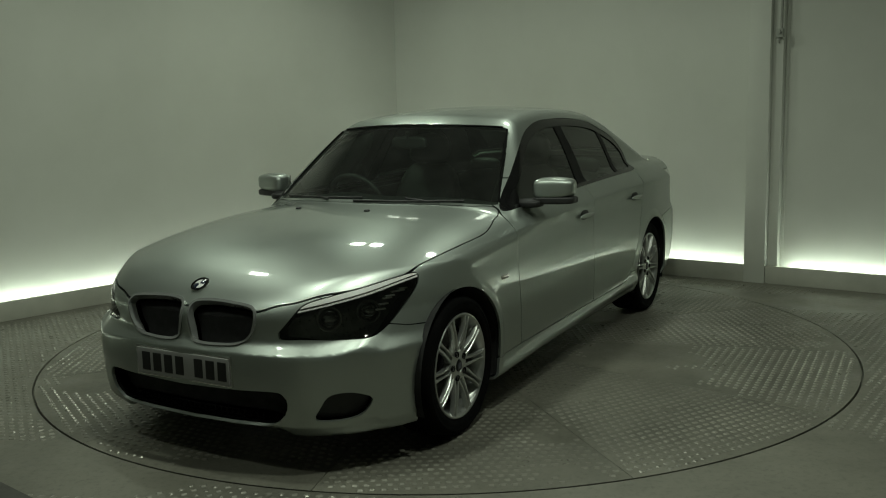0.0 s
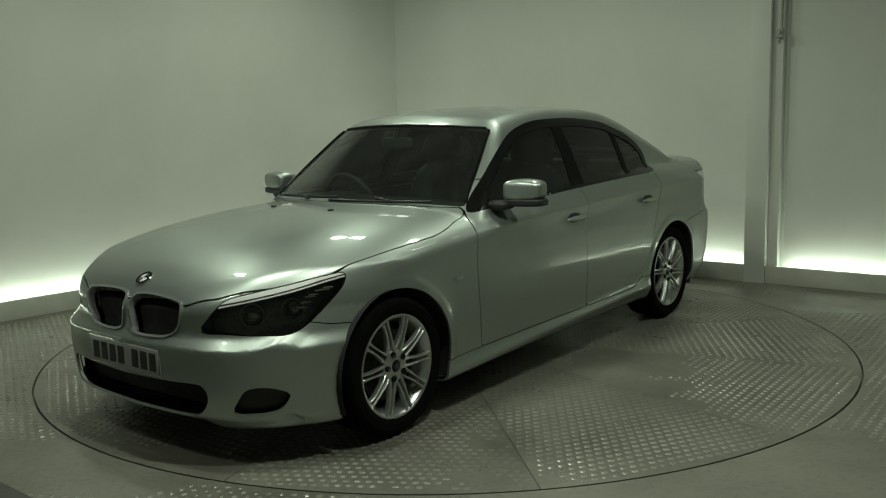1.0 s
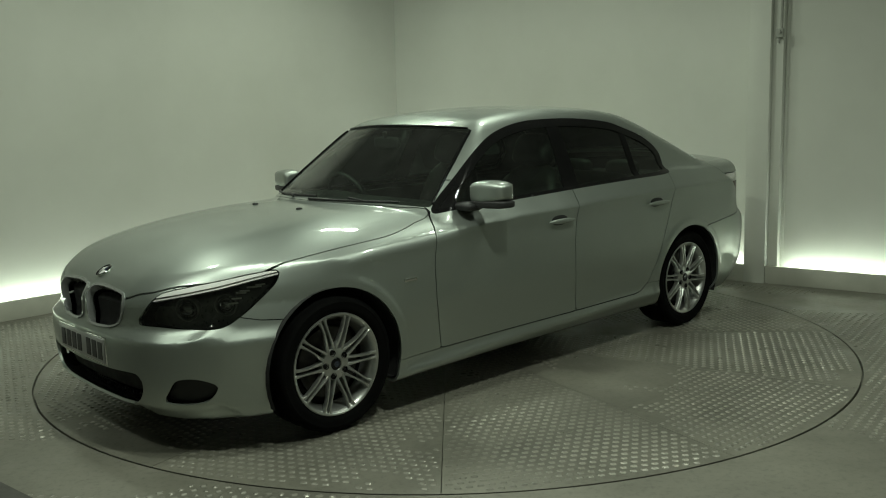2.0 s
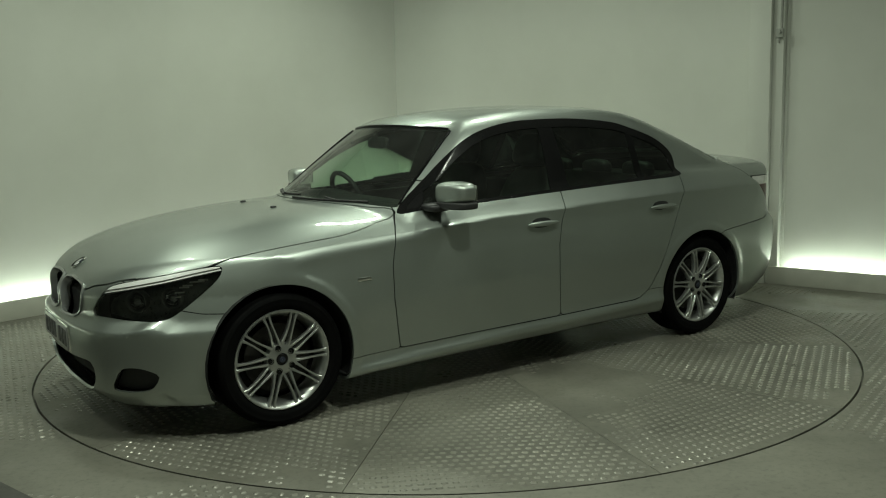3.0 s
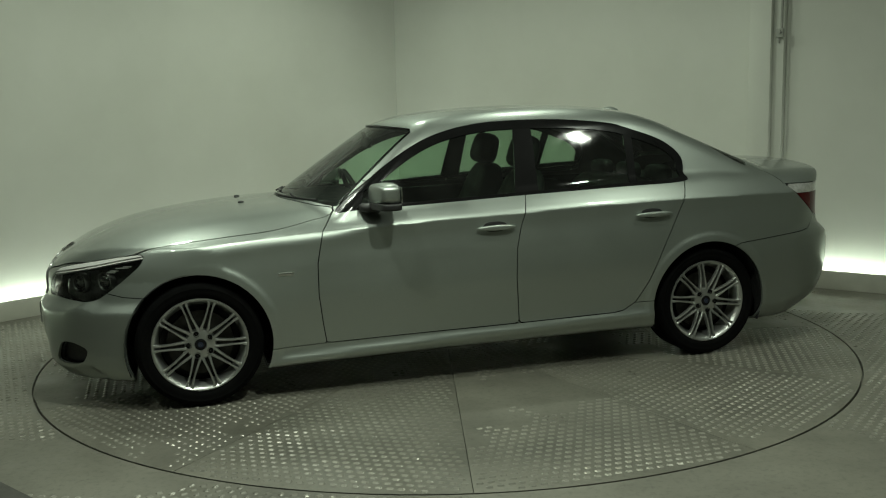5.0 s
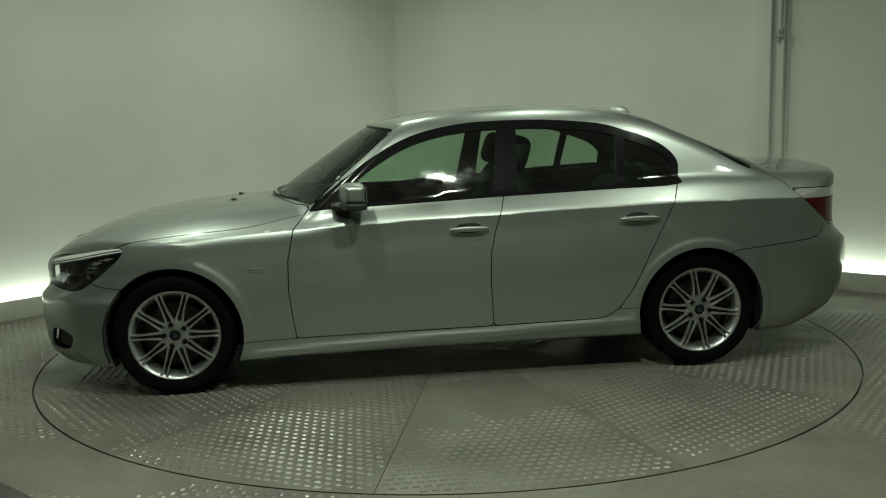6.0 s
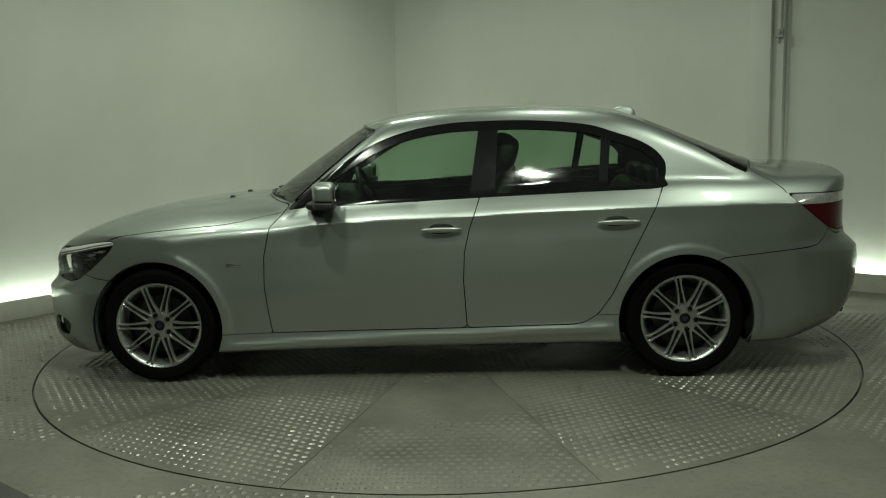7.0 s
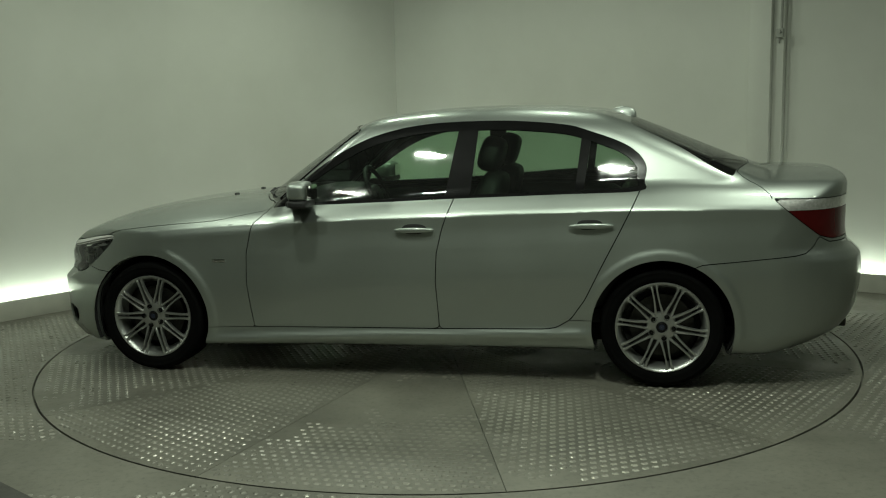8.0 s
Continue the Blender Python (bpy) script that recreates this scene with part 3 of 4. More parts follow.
def panel(name, mesh, material, parent, label="", both=False, depth=0.013, sink=0.0, side=1, data=None):
    """One panel with turned-in edges. both: the two mirrored halves in one mesh; side -1: the mirrored half alone."""
    V, F = mesh
    N = body_normal(V)
    V = V - N * sink
    count, order = {}, {}
    for f in F:
        for k, i in enumerate(f):
            j = f[(k + 1) % len(f)]
            e = (min(i, j), max(i, j))
            count[e] = count.get(e, 0) + 1
            order[e] = (i, j)
    vs, ns, fs = list(V), list(N), list(F)
    if depth:
        rim = {}
        for e, c in count.items():
            if c != 1:
                continue
            i, j = order[e]
            if abs(V[i][1]) < 1e-6 and abs(V[j][1]) < 1e-6:
                continue
            t = V[j] - V[i]
            o = np.cross(t, (N[i] + N[j]) / 2)
            o = o / max(np.linalg.norm(o), 1e-9)
            for q in (i, j):
                if q not in rim:
                    rim[q] = [len(vs), len(vs) + 1, np.zeros(3)]
                    vs += [V[q], V[q] - N[q] * depth]
                    ns += [None, None]
                rim[q][2] += o
            fs.append((rim[j][0], rim[i][0], rim[i][1], rim[j][1]))
        for a, b, o in rim.values():
            o = o / max(np.linalg.norm(o), 1e-9)
            ns[a], ns[b] = o, o
    vs, ns = np.array(vs), np.array(ns)
    if both:
        n = len(vs)
        vs = np.concatenate([vs, vs * [1, -1, 1]])
        ns = np.concatenate([ns, ns * [1, -1, 1]])
        mid = np.abs(vs[:n, 1]) < 1e-6
        fs = fs + [tuple((i if mid[i] else i + n) for i in f[::-1]) for f in fs]
        ns[:n][mid, 1] = 0
    elif side < 0:
        vs, ns = vs * [1, -1, 1], ns * [1, -1, 1]
        fs = [f[::-1] for f in fs]
    ob = mesh_ob(name, vs, fs, material, parent, True, label)
    ob.data.normals_split_custom_set_from_vertices([tuple(v) for v in ns])
    return ob


def region(axes, points, n=6, limit=None, loop=True):
    """A field for split(): a closed line seen along one direction, with a limit as a second field."""
    poly = smooth_loop(points, n=n) if loop else np.array(points, float)

    def f(p):
        x, y, z = p.T
        u, v = {"xz": (x, z), "yz": (y, z), "xy": (x, y), "qz": (x - y, z)}[axes]
        if axes == "qz":
            d = inside_distance(poly, u, v) * 0.8
        else:
            d = inside_distance(poly, u, v)
        return np.maximum(d, limit(x, y, z)) if limit else d
    return f


car = empty("car", "silver four-door saloon car standing on the turntable", "car")
shell = body_half(0.022)
for lift in (-0.008, 0.008):
    shell = score(shell, lambda p: np.where(p[:, 1] > 0.5, p[:, 2] - CREASE(p[:, 0]) + lift, 1.0))
for level in (-0.006, 0.008, 0.060):
    shell = score(shell, lambda p: np.where(p[:, 0] > 1.6, p[:, 2] - shelf_line(p[:, 1]) - level, 1.0))
for hx, hz in HUBS:
    for edge_r in (0.024, 0.044, 0.064):
        shell = score(shell, lambda p: np.where((p[:, 1] > 0.55) & (p[:, 2] < CREASE(p[:, 0])), np.hypot(p[:, 0] - hx, p[:, 2] - hz) - ARCH_R - edge_r, 1.0))
for hx, hz in HUBS:
    _, shell = split(shell, lambda p: np.maximum(np.hypot(p[:, 0] - hx, p[:, 2] - hz) - ARCH_R, 0.55 - p[:, 1]))

DLO = [(0.715, 0.953), (0.50, 1.125), (0.34, 1.234), (0.18, 1.315), (0.023, 1.362), (-0.137, 1.389), (-0.30, 1.400), (-0.617, 1.401), (-0.93, 1.374), (-1.082, 1.331), (-1.232, 1.276),
       (-1.32, 1.217), (-1.362, 1.15), (-1.352, 1.075), (-1.325, 1.027), (-0.94, 1.012), (-0.33, 0.990), (0.2, 0.968), (0.60, 0.954)]
dlo, shell = split(shell, region("xz", DLO, 4, lambda x, y, z: 0.45 - y))
screen, shell = split(shell, region("yz", [(0, 1.388), (0.30, 1.382), (0.50, 1.366), (0.565, 1.352), (0.60, 1.29), (0.655, 1.16), (0.715, 0.985), (0.70, 0.972), (0.5, 0.988), (0.25, 1.000), (0, 1.004), (-0.4, 1.0), (-0.4, 1.39)], 4, lambda x, y, z: 0.05 - x))
rear_glass, shell = split(shell, region("xy", [(-1.285, 0), (-1.282, 0.35), (-1.285, 0.505), (-1.31, 0.542), (-1.53, 0.618), (-1.67, 0.684), (-1.785, 0.715), (-1.812, 0.69), (-1.86, 0.53), (-1.915, 0.3), (-1.935, 0), (-1.93, -0.4), (-1.285, -0.4)], 4, lambda x, y, z: 1.0 - z))
lamp, shell = split(shell, region("qz", [(1.735, 0.574), (1.69, 0.625), (1.62, 0.682), (1.555, 0.712), (1.40, 0.735), (1.21, 0.757), (1.03, 0.778), (0.885, 0.786), (0.882, 0.745), (0.945, 0.692), (1.09, 0.603), (1.20, 0.563), (1.40, 0.560), (1.585, 0.570)], 4, lambda x, y, z: 1.55 - x), 0.002)
KIDNEY = [(0.024, 0.59), (0.014, 0.655), (0.028, 0.696), (0.10, 0.708), (0.20, 0.707), (0.324, 0.697), (0.356, 0.676), (0.360, 0.635), (0.336, 0.575), (0.280, 0.538), (0.20, 0.529), (0.11, 0.527), (0.042, 0.538)]
kidney, shell = split(shell, region("yz", KIDNEY, 4, lambda x, y, z: 1.9 - x))
intake, shell = split(shell, region("yz", [(0, 0.352), (0.24, 0.356), (0.44, 0.362), (0.487, 0.35), (0.503, 0.314), (0.485, 0.262), (0.42, 0.215), (0.30, 0.203), (0, 0.196), (-0.3, 0.196), (-0.3, 0.352)], 4, lambda x, y, z: 1.9 - x))
fog, shell = split(shell, region("qz", [(1.555, 0.243), (1.525, 0.295), (1.475, 0.342), (1.36, 0.350), (1.245, 0.326), (1.225, 0.303), (1.29, 0.247), (1.43, 0.232)], 4, lambda x, y, z: 1.8 - x))
BARE = shell
hood, shell = split(shell, region("xy", [(2.215, 0.0), (2.212, 0.15), (2.20, 0.335), (2.165, 0.432), (2.105, 0.546), (1.93, 0.708), (1.812, 0.768), (1.72, 0.800), (1.60, 0.815), (1.474, 0.822), (1.30, 0.826), (1.10, 0.822), (0.97, 0.80), (0.844, 0.762), (0.72, 0.722),
                                         (0.80, 0.58), (0.87, 0.43), (0.935, 0.22), (0.955, 0), (0.95, -0.4), (2.215, -0.4)], 4, lambda x, y, z: 0.62 - z), 0.0028)
FD = [(0.720, 0.952), (0.802, 0.856), (0.835, 0.70), (0.838, 0.534), (0.822, 0.388), (0.806, 0.276)]
BP = [(-0.265, 0.291), (-0.261, 0.362), (-0.25, 0.55), (-0.257, 0.704), (-0.285, 0.827), (-0.346, 1.0)]
front_door, shell = split(shell, region("xz", FD + [(0.3, 0.284)] + BP + [(-0.346, 1.1), (0.71, 1.1)], loop=False, limit=lambda x, y, z: 0.5 - y), 0.0027)
RD = [(-0.84, 0.304), (-0.90, 0.314), (-0.973, 0.357), (-1.048, 0.466), (-1.136, 0.648), (-1.228, 0.827), (-1.278, 0.93), (-1.328, 1.03)]
rear_door, shell = split(shell, region("xz", BP[::-1] + RD + [(-1.33, 1.1), (-0.346, 1.1)], loop=False, limit=lambda x, y, z: 0.5 - y), 0.0027)
sill, shell = split(shell, region("xz", [(1.12, 0.268), (0.806, 0.276), (0.3, 0.284), (-0.265, 0.291), (-0.84, 0.304), (-0.90, 0.314), (-0.955, 0.352), (-1.12, 0.356), (-1.12, 0.05), (1.12, 0.05)], loop=False, limit=lambda x, y, z: 0.5 - y), 0.0018)
wing, shell = split(shell, region("xz", [(0.70, 1.2), (0.70, 0.957)] + FD + [(1.2, 0.2), (1.44, 0.5), (1.6, 0.572), (1.70, 0.574), (1.80, 0.582), (1.885, 0.602), (2.4, 0.95), (2.2, 1.2)], loop=False, limit=lambda x, y, z: 0.45 - y), 0.0022)
tail_lamp, shell = split(shell, region("xz", [(-1.985, 0.985), (-2.04, 0.934), (-2.13, 0.862), (-2.215, 0.797), (-2.29, 0.774), (-2.6, 0.774), (-2.6, 0.985)], loop=False, limit=lambda x, y, z: 0.42 - y), 0.0025)
rear_bumper, shell = split(shell, region("xz", [(-1.40, 0.55), (-1.636, 0.657), (-1.80, 0.671), (-2.09, 0.700), (-2.145, 0.712), (-2.185, 0.744), (-2.213, 0.792), (-2.27, 0.76), (-2.8, 0.735), (-2.8, 0), (-1.40, 0)], loop=False), 0.0025)
boot, shell = split(shell, region("xy", [(-1.945, 0), (-1.925, 0.3), (-1.872, 0.5), (-1.822, 0.68), (-1.845, 0.70), (-1.905, 0.742), (-1.975, 0.82), (-2.0, 0.95), (-2.9, 0.95), (-2.9, -0.3), (-1.945, -0.3)], loop=False, limit=lambda x, y, z: np.where(z > 0.978, -1.0, y - 0.42)), 0.0025)
front_bumper, shell = split(shell, lambda p: 1.35 - p[:, 0])

panel("body_shell", shell, PAINT, car, both=True)
panel("bonnet", hood, PAINT, car, both=True)
panel("boot_lid", boot, PAINT, car, both=True)
bumper_f = panel("front_bumper", front_bumper, PAINT, car, "deep silver sports front bumper", both=True, depth=0.013)
panel("rear_bumper", rear_bumper, PAINT, car, both=True)
lower_lining, upper_lining = split(BARE, lambda p: np.where(np.abs(p[:, 0] + 0.45) < 1.6, p[:, 2] - 0.99, -1.0))
panel("inner_shell", lower_lining, CAVITY, car, "dark inner body lining", both=True, depth=0, sink=0.024)
panel("headlining", upper_lining, HEADLINER, car, "light grey cloth headlining", both=True, depth=0, sink=0.026)
panel("windscreen", screen, SCREEN_GLASS, car, "greenish clear windscreen", both=True, depth=0.004, sink=0.004)
panel("rear_window", rear_glass, SIDE_GLASS, car, "greenish rear window", both=True, depth=0.004, sink=0.004)
DOORS = {}


trim_edge, glass_all = split(dlo, lambda p: -(region("xz", DLO, 4)(p) + 0.018 + 0.030 * np.clip((p[:, 2] - 1.03) / 0.08, 0, 1)))


def pillar_line(p, x_low, x_high):
    return p[:, 0] - (x_low + (x_high - x_low) * (p[:, 2] - 0.98) / 0.42)


fglass, rest = split(glass_all, lambda p: np.maximum(-pillar_line(p, -0.285, -0.350), p[:, 0] - 0.585 + 0.35 * (p[:, 2] - 0.97)))
tri, rest = split(rest, lambda p: 0.3 - p[:, 0])
bpill, rest = split(rest, lambda p: -pillar_line(p, -0.425, -0.455))
rglass, rest = split(rest, lambda p: -pillar_line(p, -0.985, -1.03))
divider, qglass = split(rest, lambda p: -pillar_line(p, -1.03, -1.085))
for s in (1, -1):
    wg = panel("front_wing", wing, PAINT, car, side=s)
    fd = panel("front_door", front_door, PAINT, car, side=s)
    rd = panel("rear_door", rear_door, PAINT, car, side=s)
    DOORS[s] = (fd, rd, wg)
    panel("side_sill", sill, PAINT, car, side=s)
    panel("window_trim", trim_edge, BLACK_TRIM, car, "black gloss window surround", side=s, depth=0.01, sink=0.002)
    panel("pillar_trim", bpill, TRIM_MATTE, rd, "black gloss centre pillar cover", side=s, depth=0.01, sink=0.003)
    panel("mirror_triangle", tri, TRIM_MATTE, fd, "black corner trim", side=s, depth=0.01, sink=0.003)
    panel("window_divider", divider, TRIM_MATTE, rd, "black window divider", side=s, depth=0.01, sink=0.003)
    panel("window", fglass, SIDE_GLASS, fd, "greenish side glass", side=s, depth=0.004, sink=0.008)
    panel("window", rglass, SIDE_GLASS, rd, "greenish side glass", side=s, depth=0.004, sink=0.008)
    panel("quarter_window", qglass, SIDE_GLASS, rd, "greenish quarter glass", side=s, depth=0.004, sink=0.008)

# headlamps: a dark housing, a chrome brow, two round projectors under a clear lens
for s in (1, -1):
    hl = panel("headlamp", lamp, LAMP_HOUSING, car, "smoked headlamp with chrome brow", side=s, depth=0.0, sink=0.085)
    def brow_field(p):
        q = p[:, 0] - p[:, 1]
        line = np.interp(q, [0.88, 1.03, 1.21, 1.40, 1.555, 1.74], [0.768, 0.750, 0.724, 0.701, 0.684, 0.66])
        return (line - p[:, 2])
    brow, dark = split(lamp, brow_field)
    brow_low, brow_high = split(brow, lambda p: -brow_field(p) - 0.010, 0.0022)
    panel("lamp_brow", brow_high, BROW, hl, "bright chrome brow", side=s, depth=0.02, sink=-0.001)
    panel("lamp_brow", brow_low, BROW, hl, "bright chrome brow", side=s, depth=0.02, sink=0.004)
    panel("lens", dark, LENS, hl, "clear lens", side=s, depth=0.006, sink=0.001)
    for (cx, cy, cz, r) in ((2.035, 0.600, 0.630, 0.052), (1.905, 0.705, 0.645, 0.050)):
        for nm, prof, mt in (("projector_ring", [(r * 0.84, -0.004), (r * 0.90, 0.003), (r * 0.98, 0.004), (r * 1.06, -0.004), (r * 1.05, -0.03)], SATIN_CHROME), ("projector_lens", [(0.001, 0.016), (r * 0.4, 0.013), (r * 0.72, 0.002), (r * 0.78, -0.01)], LAMP_GLASS)):
            vs, fs = lathe(prof, 28)
            o = mesh_ob(nm, vs, fs, mt, hl, True)
            ang = -48 if s > 0 else -132
            o.matrix_basis = Matrix.Translation((cx - 0.012, s * (cy - 0.010), cz)) @ pose(0, 0, 0, 0, 0, ang)
    # near-white bars for the glints on the fluted indicator
    for k in range(7):
        q = 0.985 + 0.024 * k
        LV = lamp[0]
        base = LV[[np.argmin((LV[:, 0] - LV[:, 1] - q) ** 2 + (LV[:, 2] - 0.742 + 0.012 * k) ** 2)]]
        n = body_normal(base)[0] * (1, s, 1)
        at = Vector(base[0] * (1, s, 1) - n * 0.014)
        o = part("indicator_bar", box_bm((-0.022, -0.006, -0.0032), (0.022, 0.006, 0.0032), 0.002), BROW, hl)
        o.matrix_basis = Matrix.Translation(at) @ pose(0, 0, 0, 0, 0, math.degrees(math.atan2(n[1], n[0])) + 90)
    tl = panel("tail_lamp", split(tail_lamp, lambda p: p[:, 2] - 0.926)[0], RED_LENS, car, "dark red rear lamp", side=s, depth=0.03, sink=0.001)
    panel("reversing_lens", split(tail_lamp, lambda p: p[:, 2] - 0.928)[1], CLEAR_LENS, tl, "clear upper lens", side=s, depth=0.03, sink=0.002)

# kidney grille
ring_out = region("yz", KIDNEY, 4, lambda x, y, z: 1.9 - x)
frame_ring, hole = split(kidney, lambda p: -(ring_out(p) + 0.0095))
for s in (1, -1):
    g = panel("grille", frame_ring, SATIN_CHROME, bumper_f, "chrome kidney grille frame", side=s, depth=0.035, sink=-0.008)
    # near-black sheet closing the opening, its colour standing for deep shade
    panel("grille_shade_sheet", hole, CAVITY, bumper_f, side=s, depth=0, sink=0.05)
for s in (1, -1):
    for k in range(8):
        y = 0.055 + k * 0.037
        zl = float(np.interp(y, [0.03, 0.1, 0.2, 0.28, 0.35], [0.57, 0.556, 0.558, 0.566, 0.62]))
        zh = float(np.interp(y, [0.03, 0.1, 0.2, 0.32, 0.35], [0.69, 0.70, 0.70, 0.688, 0.66]))
        xb = 2.206 - 0.30 * y * y
        bm = bmesh.new()
        vs = [bm.verts.new((xb - 0.030 - (0.036 if e else 0) - d, s * (y + w), z)) for e, z in ((0, zl), (1, zh)) for d, w in ((0, -0.004), (0, 0.004), (0.03, 0.003), (0.03, -0.003))]
        for a in range(4):
            bm.faces.new((vs[a], vs[(a + 1) % 4], vs[4 + (a + 1) % 4], vs[4 + a]))
        bm.faces.new(vs[:4])
        bm.faces.new(vs[4:])
        # slats coloured near-black too, with the grille's shade in the colour
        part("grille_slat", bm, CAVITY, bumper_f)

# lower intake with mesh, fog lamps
# near-black sheet for the shade deep in the intake
panel("intake_shade_sheet", intake, CAVITY, bumper_f, both=True, depth=0, sink=0.07)
gb = []
for i in range(32):
    y = -0.465 + i * 0.03
    gb.append(box_bm((2.16 - 0.3 * y * y, y - 0.0025, 0.20), (2.168 - 0.3 * y * y, y + 0.0025, 0.36)))
for k in range(7):
    for i in range(32):
        y0, y1 = -0.48 + i * 0.03, -0.45 + i * 0.03
        xm = 2.16 - 0.3 * ((y0 + y1) / 2) ** 2
        gb.append(box_bm((xm, y0, 0.212 + k * 0.022), (xm + 0.006, y1, 0.216 + k * 0.022)))
part("intake_mesh", join_bm(*gb), BLACK_PLASTIC, bumper_f, "black intake mesh", smooth=False)
for s in (1, -1):
    fo = panel("fog_lamp_recess", fog, BLACK_PLASTIC, bumper_f, "black fog lamp recess", side=s, depth=0.0, sink=0.035)
    vs, fs = lathe([(0.001, 0.02), (0.022, 0.017), (0.036, 0.004), (0.041, 0.006), (0.043, -0.02)], 24)
    o = mesh_ob("fog_lamp", vs, fs, LAMP_GLASS, bumper_f, True)
    o.matrix_basis = Matrix.Translation((2.03, s * 0.648, 0.290)) @ pose(0, 0, 0, 0, 0, -45 if s > 0 else -135)

# ---- wheels ----
RIM_R, TYRE_R, WHEEL_Y = 0.238, 0.320, 0.885


def spoke_mesh(side):
    """One arm of a pair, spread at the hub and at the rim; outer face to +y, along +x."""
    bm = bmesh.new()
    rings = []
    for r, c, w, yo, d in ((0.056, 0.0165, 0.0085, -0.020, 0.030), (0.072, 0.0168, 0.0078, -0.015, 0.030), (0.090, 0.0160, 0.0064, -0.010, 0.030), (0.112, 0.0142, 0.0055, -0.006, 0.028), (0.140, 0.0122, 0.0050, -0.003, 0.026),
                           (0.172, 0.0112, 0.0050, -0.001, 0.024), (0.202, 0.0118, 0.0056, -0.001, 0.022), (0.220, 0.0136, 0.0076, -0.002, 0.022), (0.233, 0.0170, 0.0120, -0.004, 0.022)):
        z = c * side
        rings.append([bm.verts.new((r, yo, z - w * 0.6)), bm.verts.new((r, yo, z + w * 0.6)), bm.verts.new((r, yo - 0.0035, z + w)), bm.verts.new((r, yo - d, z + w * 0.9)), bm.verts.new((r, yo - d, z - w * 0.9)), bm.verts.new((r, yo - 0.0035, z - w))])
    for a, b in zip(rings, rings[1:]):
        for k in range(6):
            bm.faces.new((a[k], a[(k + 1) % 6], b[(k + 1) % 6], b[k]))
    bm.faces.new(rings[0])
    bm.faces.new(rings[-1])
    bmesh.ops.recalc_face_normals(bm, faces=bm.faces[:])
    me = bpy.data.meshes.new("spoke")
    bm.to_mesh(me)
    bm.free()
    me.shade_smooth()
    me.set_sharp_from_angle(angle=radians(40))
    me.materials.append(ALLOY)
    return me


def lathe_data(name, profile, material, seg=64, angle=35):
    vs, fs = lathe(profile, seg)
    me = bpy.data.meshes.new(name)
    me.from_pydata(vs, [], fs)
    bm = bmesh.new()
    bm.from_mesh(me)
    bmesh.ops.recalc_face_normals(bm, faces=bm.faces[:])
    bm.to_mesh(me)
    bm.free()
    me.shade_smooth()
    me.set_sharp_from_angle(angle=radians(angle))
    me.materials.append(material)
    return me


RIM_ME = lathe_data("wheel", [(0.226, -0.20), (0.232, -0.19), (0.205, -0.15), (0.20, -0.06), (0.214, -0.025), (0.222, -0.010), (0.228, -0.004), (0.234, 0.0), (0.239, -0.001), (0.241, -0.006), (0.241, -0.2), (0.226, -0.20)], ALLOY)
TYRE_ME = lathe_data("tyre", [(0.236, -0.21), (0.262, -0.222), (0.295, -0.224), (0.312, -0.212), (0.3195, -0.19), (0.320, -0.155), (0.315, -0.152), (0.315, -0.146), (0.320, -0.143), (0.320, -0.10), (0.315, -0.097), (0.315, -0.091), (0.320, -0.088),
                              (0.3195, -0.03), (0.312, -0.006), (0.303, 0.003), (0.290, 0.007), (0.286, 0.0052), (0.272, 0.006), (0.256, 0.004), (0.248, -0.002), (0.240, -0.006)], RUBBER)
DISC_ME = lathe_data("brake_disc", [(0.04, -0.06), (0.075, -0.06), (0.078, -0.075), (0.165, -0.075), (0.166, -0.10), (0.04, -0.10)], BRAKE)
# disc and barrel behind the spokes, carrying that painted shade
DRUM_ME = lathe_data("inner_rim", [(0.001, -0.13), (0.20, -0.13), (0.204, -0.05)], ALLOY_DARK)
HUB_ME = lathe_data("hub", [(0.001, -0.016), (0.028, -0.016), (0.031, -0.012), (0.036, -0.013), (0.056, -0.014), (0.072, -0.018), (0.078, -0.026), (0.079, -0.05)], ALLOY)
CAP_ME = lathe_data("hub_cap", [(0.001, -0.009), (0.020, -0.0095), (0.024, -0.0105), (0.028, -0.0145), (0.0285, -0.02)], BLACK_TRIM, 32)
CAPIN_ME = lathe_data("cap_emblem", [(0.001, -0.0078), (0.014, -0.0082), (0.015, -0.0098)], BLUE, 24)
BOLT_ME = lathe_data("wheel_bolt", [(0.001, -0.020), (0.006, -0.020), (0.0075, -0.022), (0.0125, -0.0235), (0.0135, -0.018), (0.0145, -0.018), (0.015, -0.03)], BLACK_TRIM, 16)
SPOKES = [spoke_mesh(1), spoke_mesh(-1)]


def child(name, data, parent, m=None):
    o = new(name, data)
    o.parent = parent
    if m is not None:
        o.matrix_basis = m
    return o


def wheel(x, s, turn):
    w = child("wheel", RIM_ME, car, pose(x, s * WHEEL_Y, TYRE_R, 0, turn, 0) @ (pose(0, 0, 0) if s > 0 else pose(0, 0, 0, 0, 0, 180)))
    tagged(w, "silver multi-spoke alloy wheel")
    child("tyre", TYRE_ME, w)
    child("brake_disc", DISC_ME, w)
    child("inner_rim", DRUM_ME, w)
    child("hub", HUB_ME, w)
    child("hub_cap", CAP_ME, w)
    child("cap_emblem", CAPIN_ME, w)
    for k in range(5):
        a = radians(k * 72)
        child("wheel_bolt", BOLT_ME, w, pose(0.057 * math.cos(a), 0.009, 0.057 * math.sin(a)))
    for k in range(10):
        for arm in SPOKES:
            child("spoke", arm, w, pose(0, 0, 0, 0, k * 36, 0))
    return w


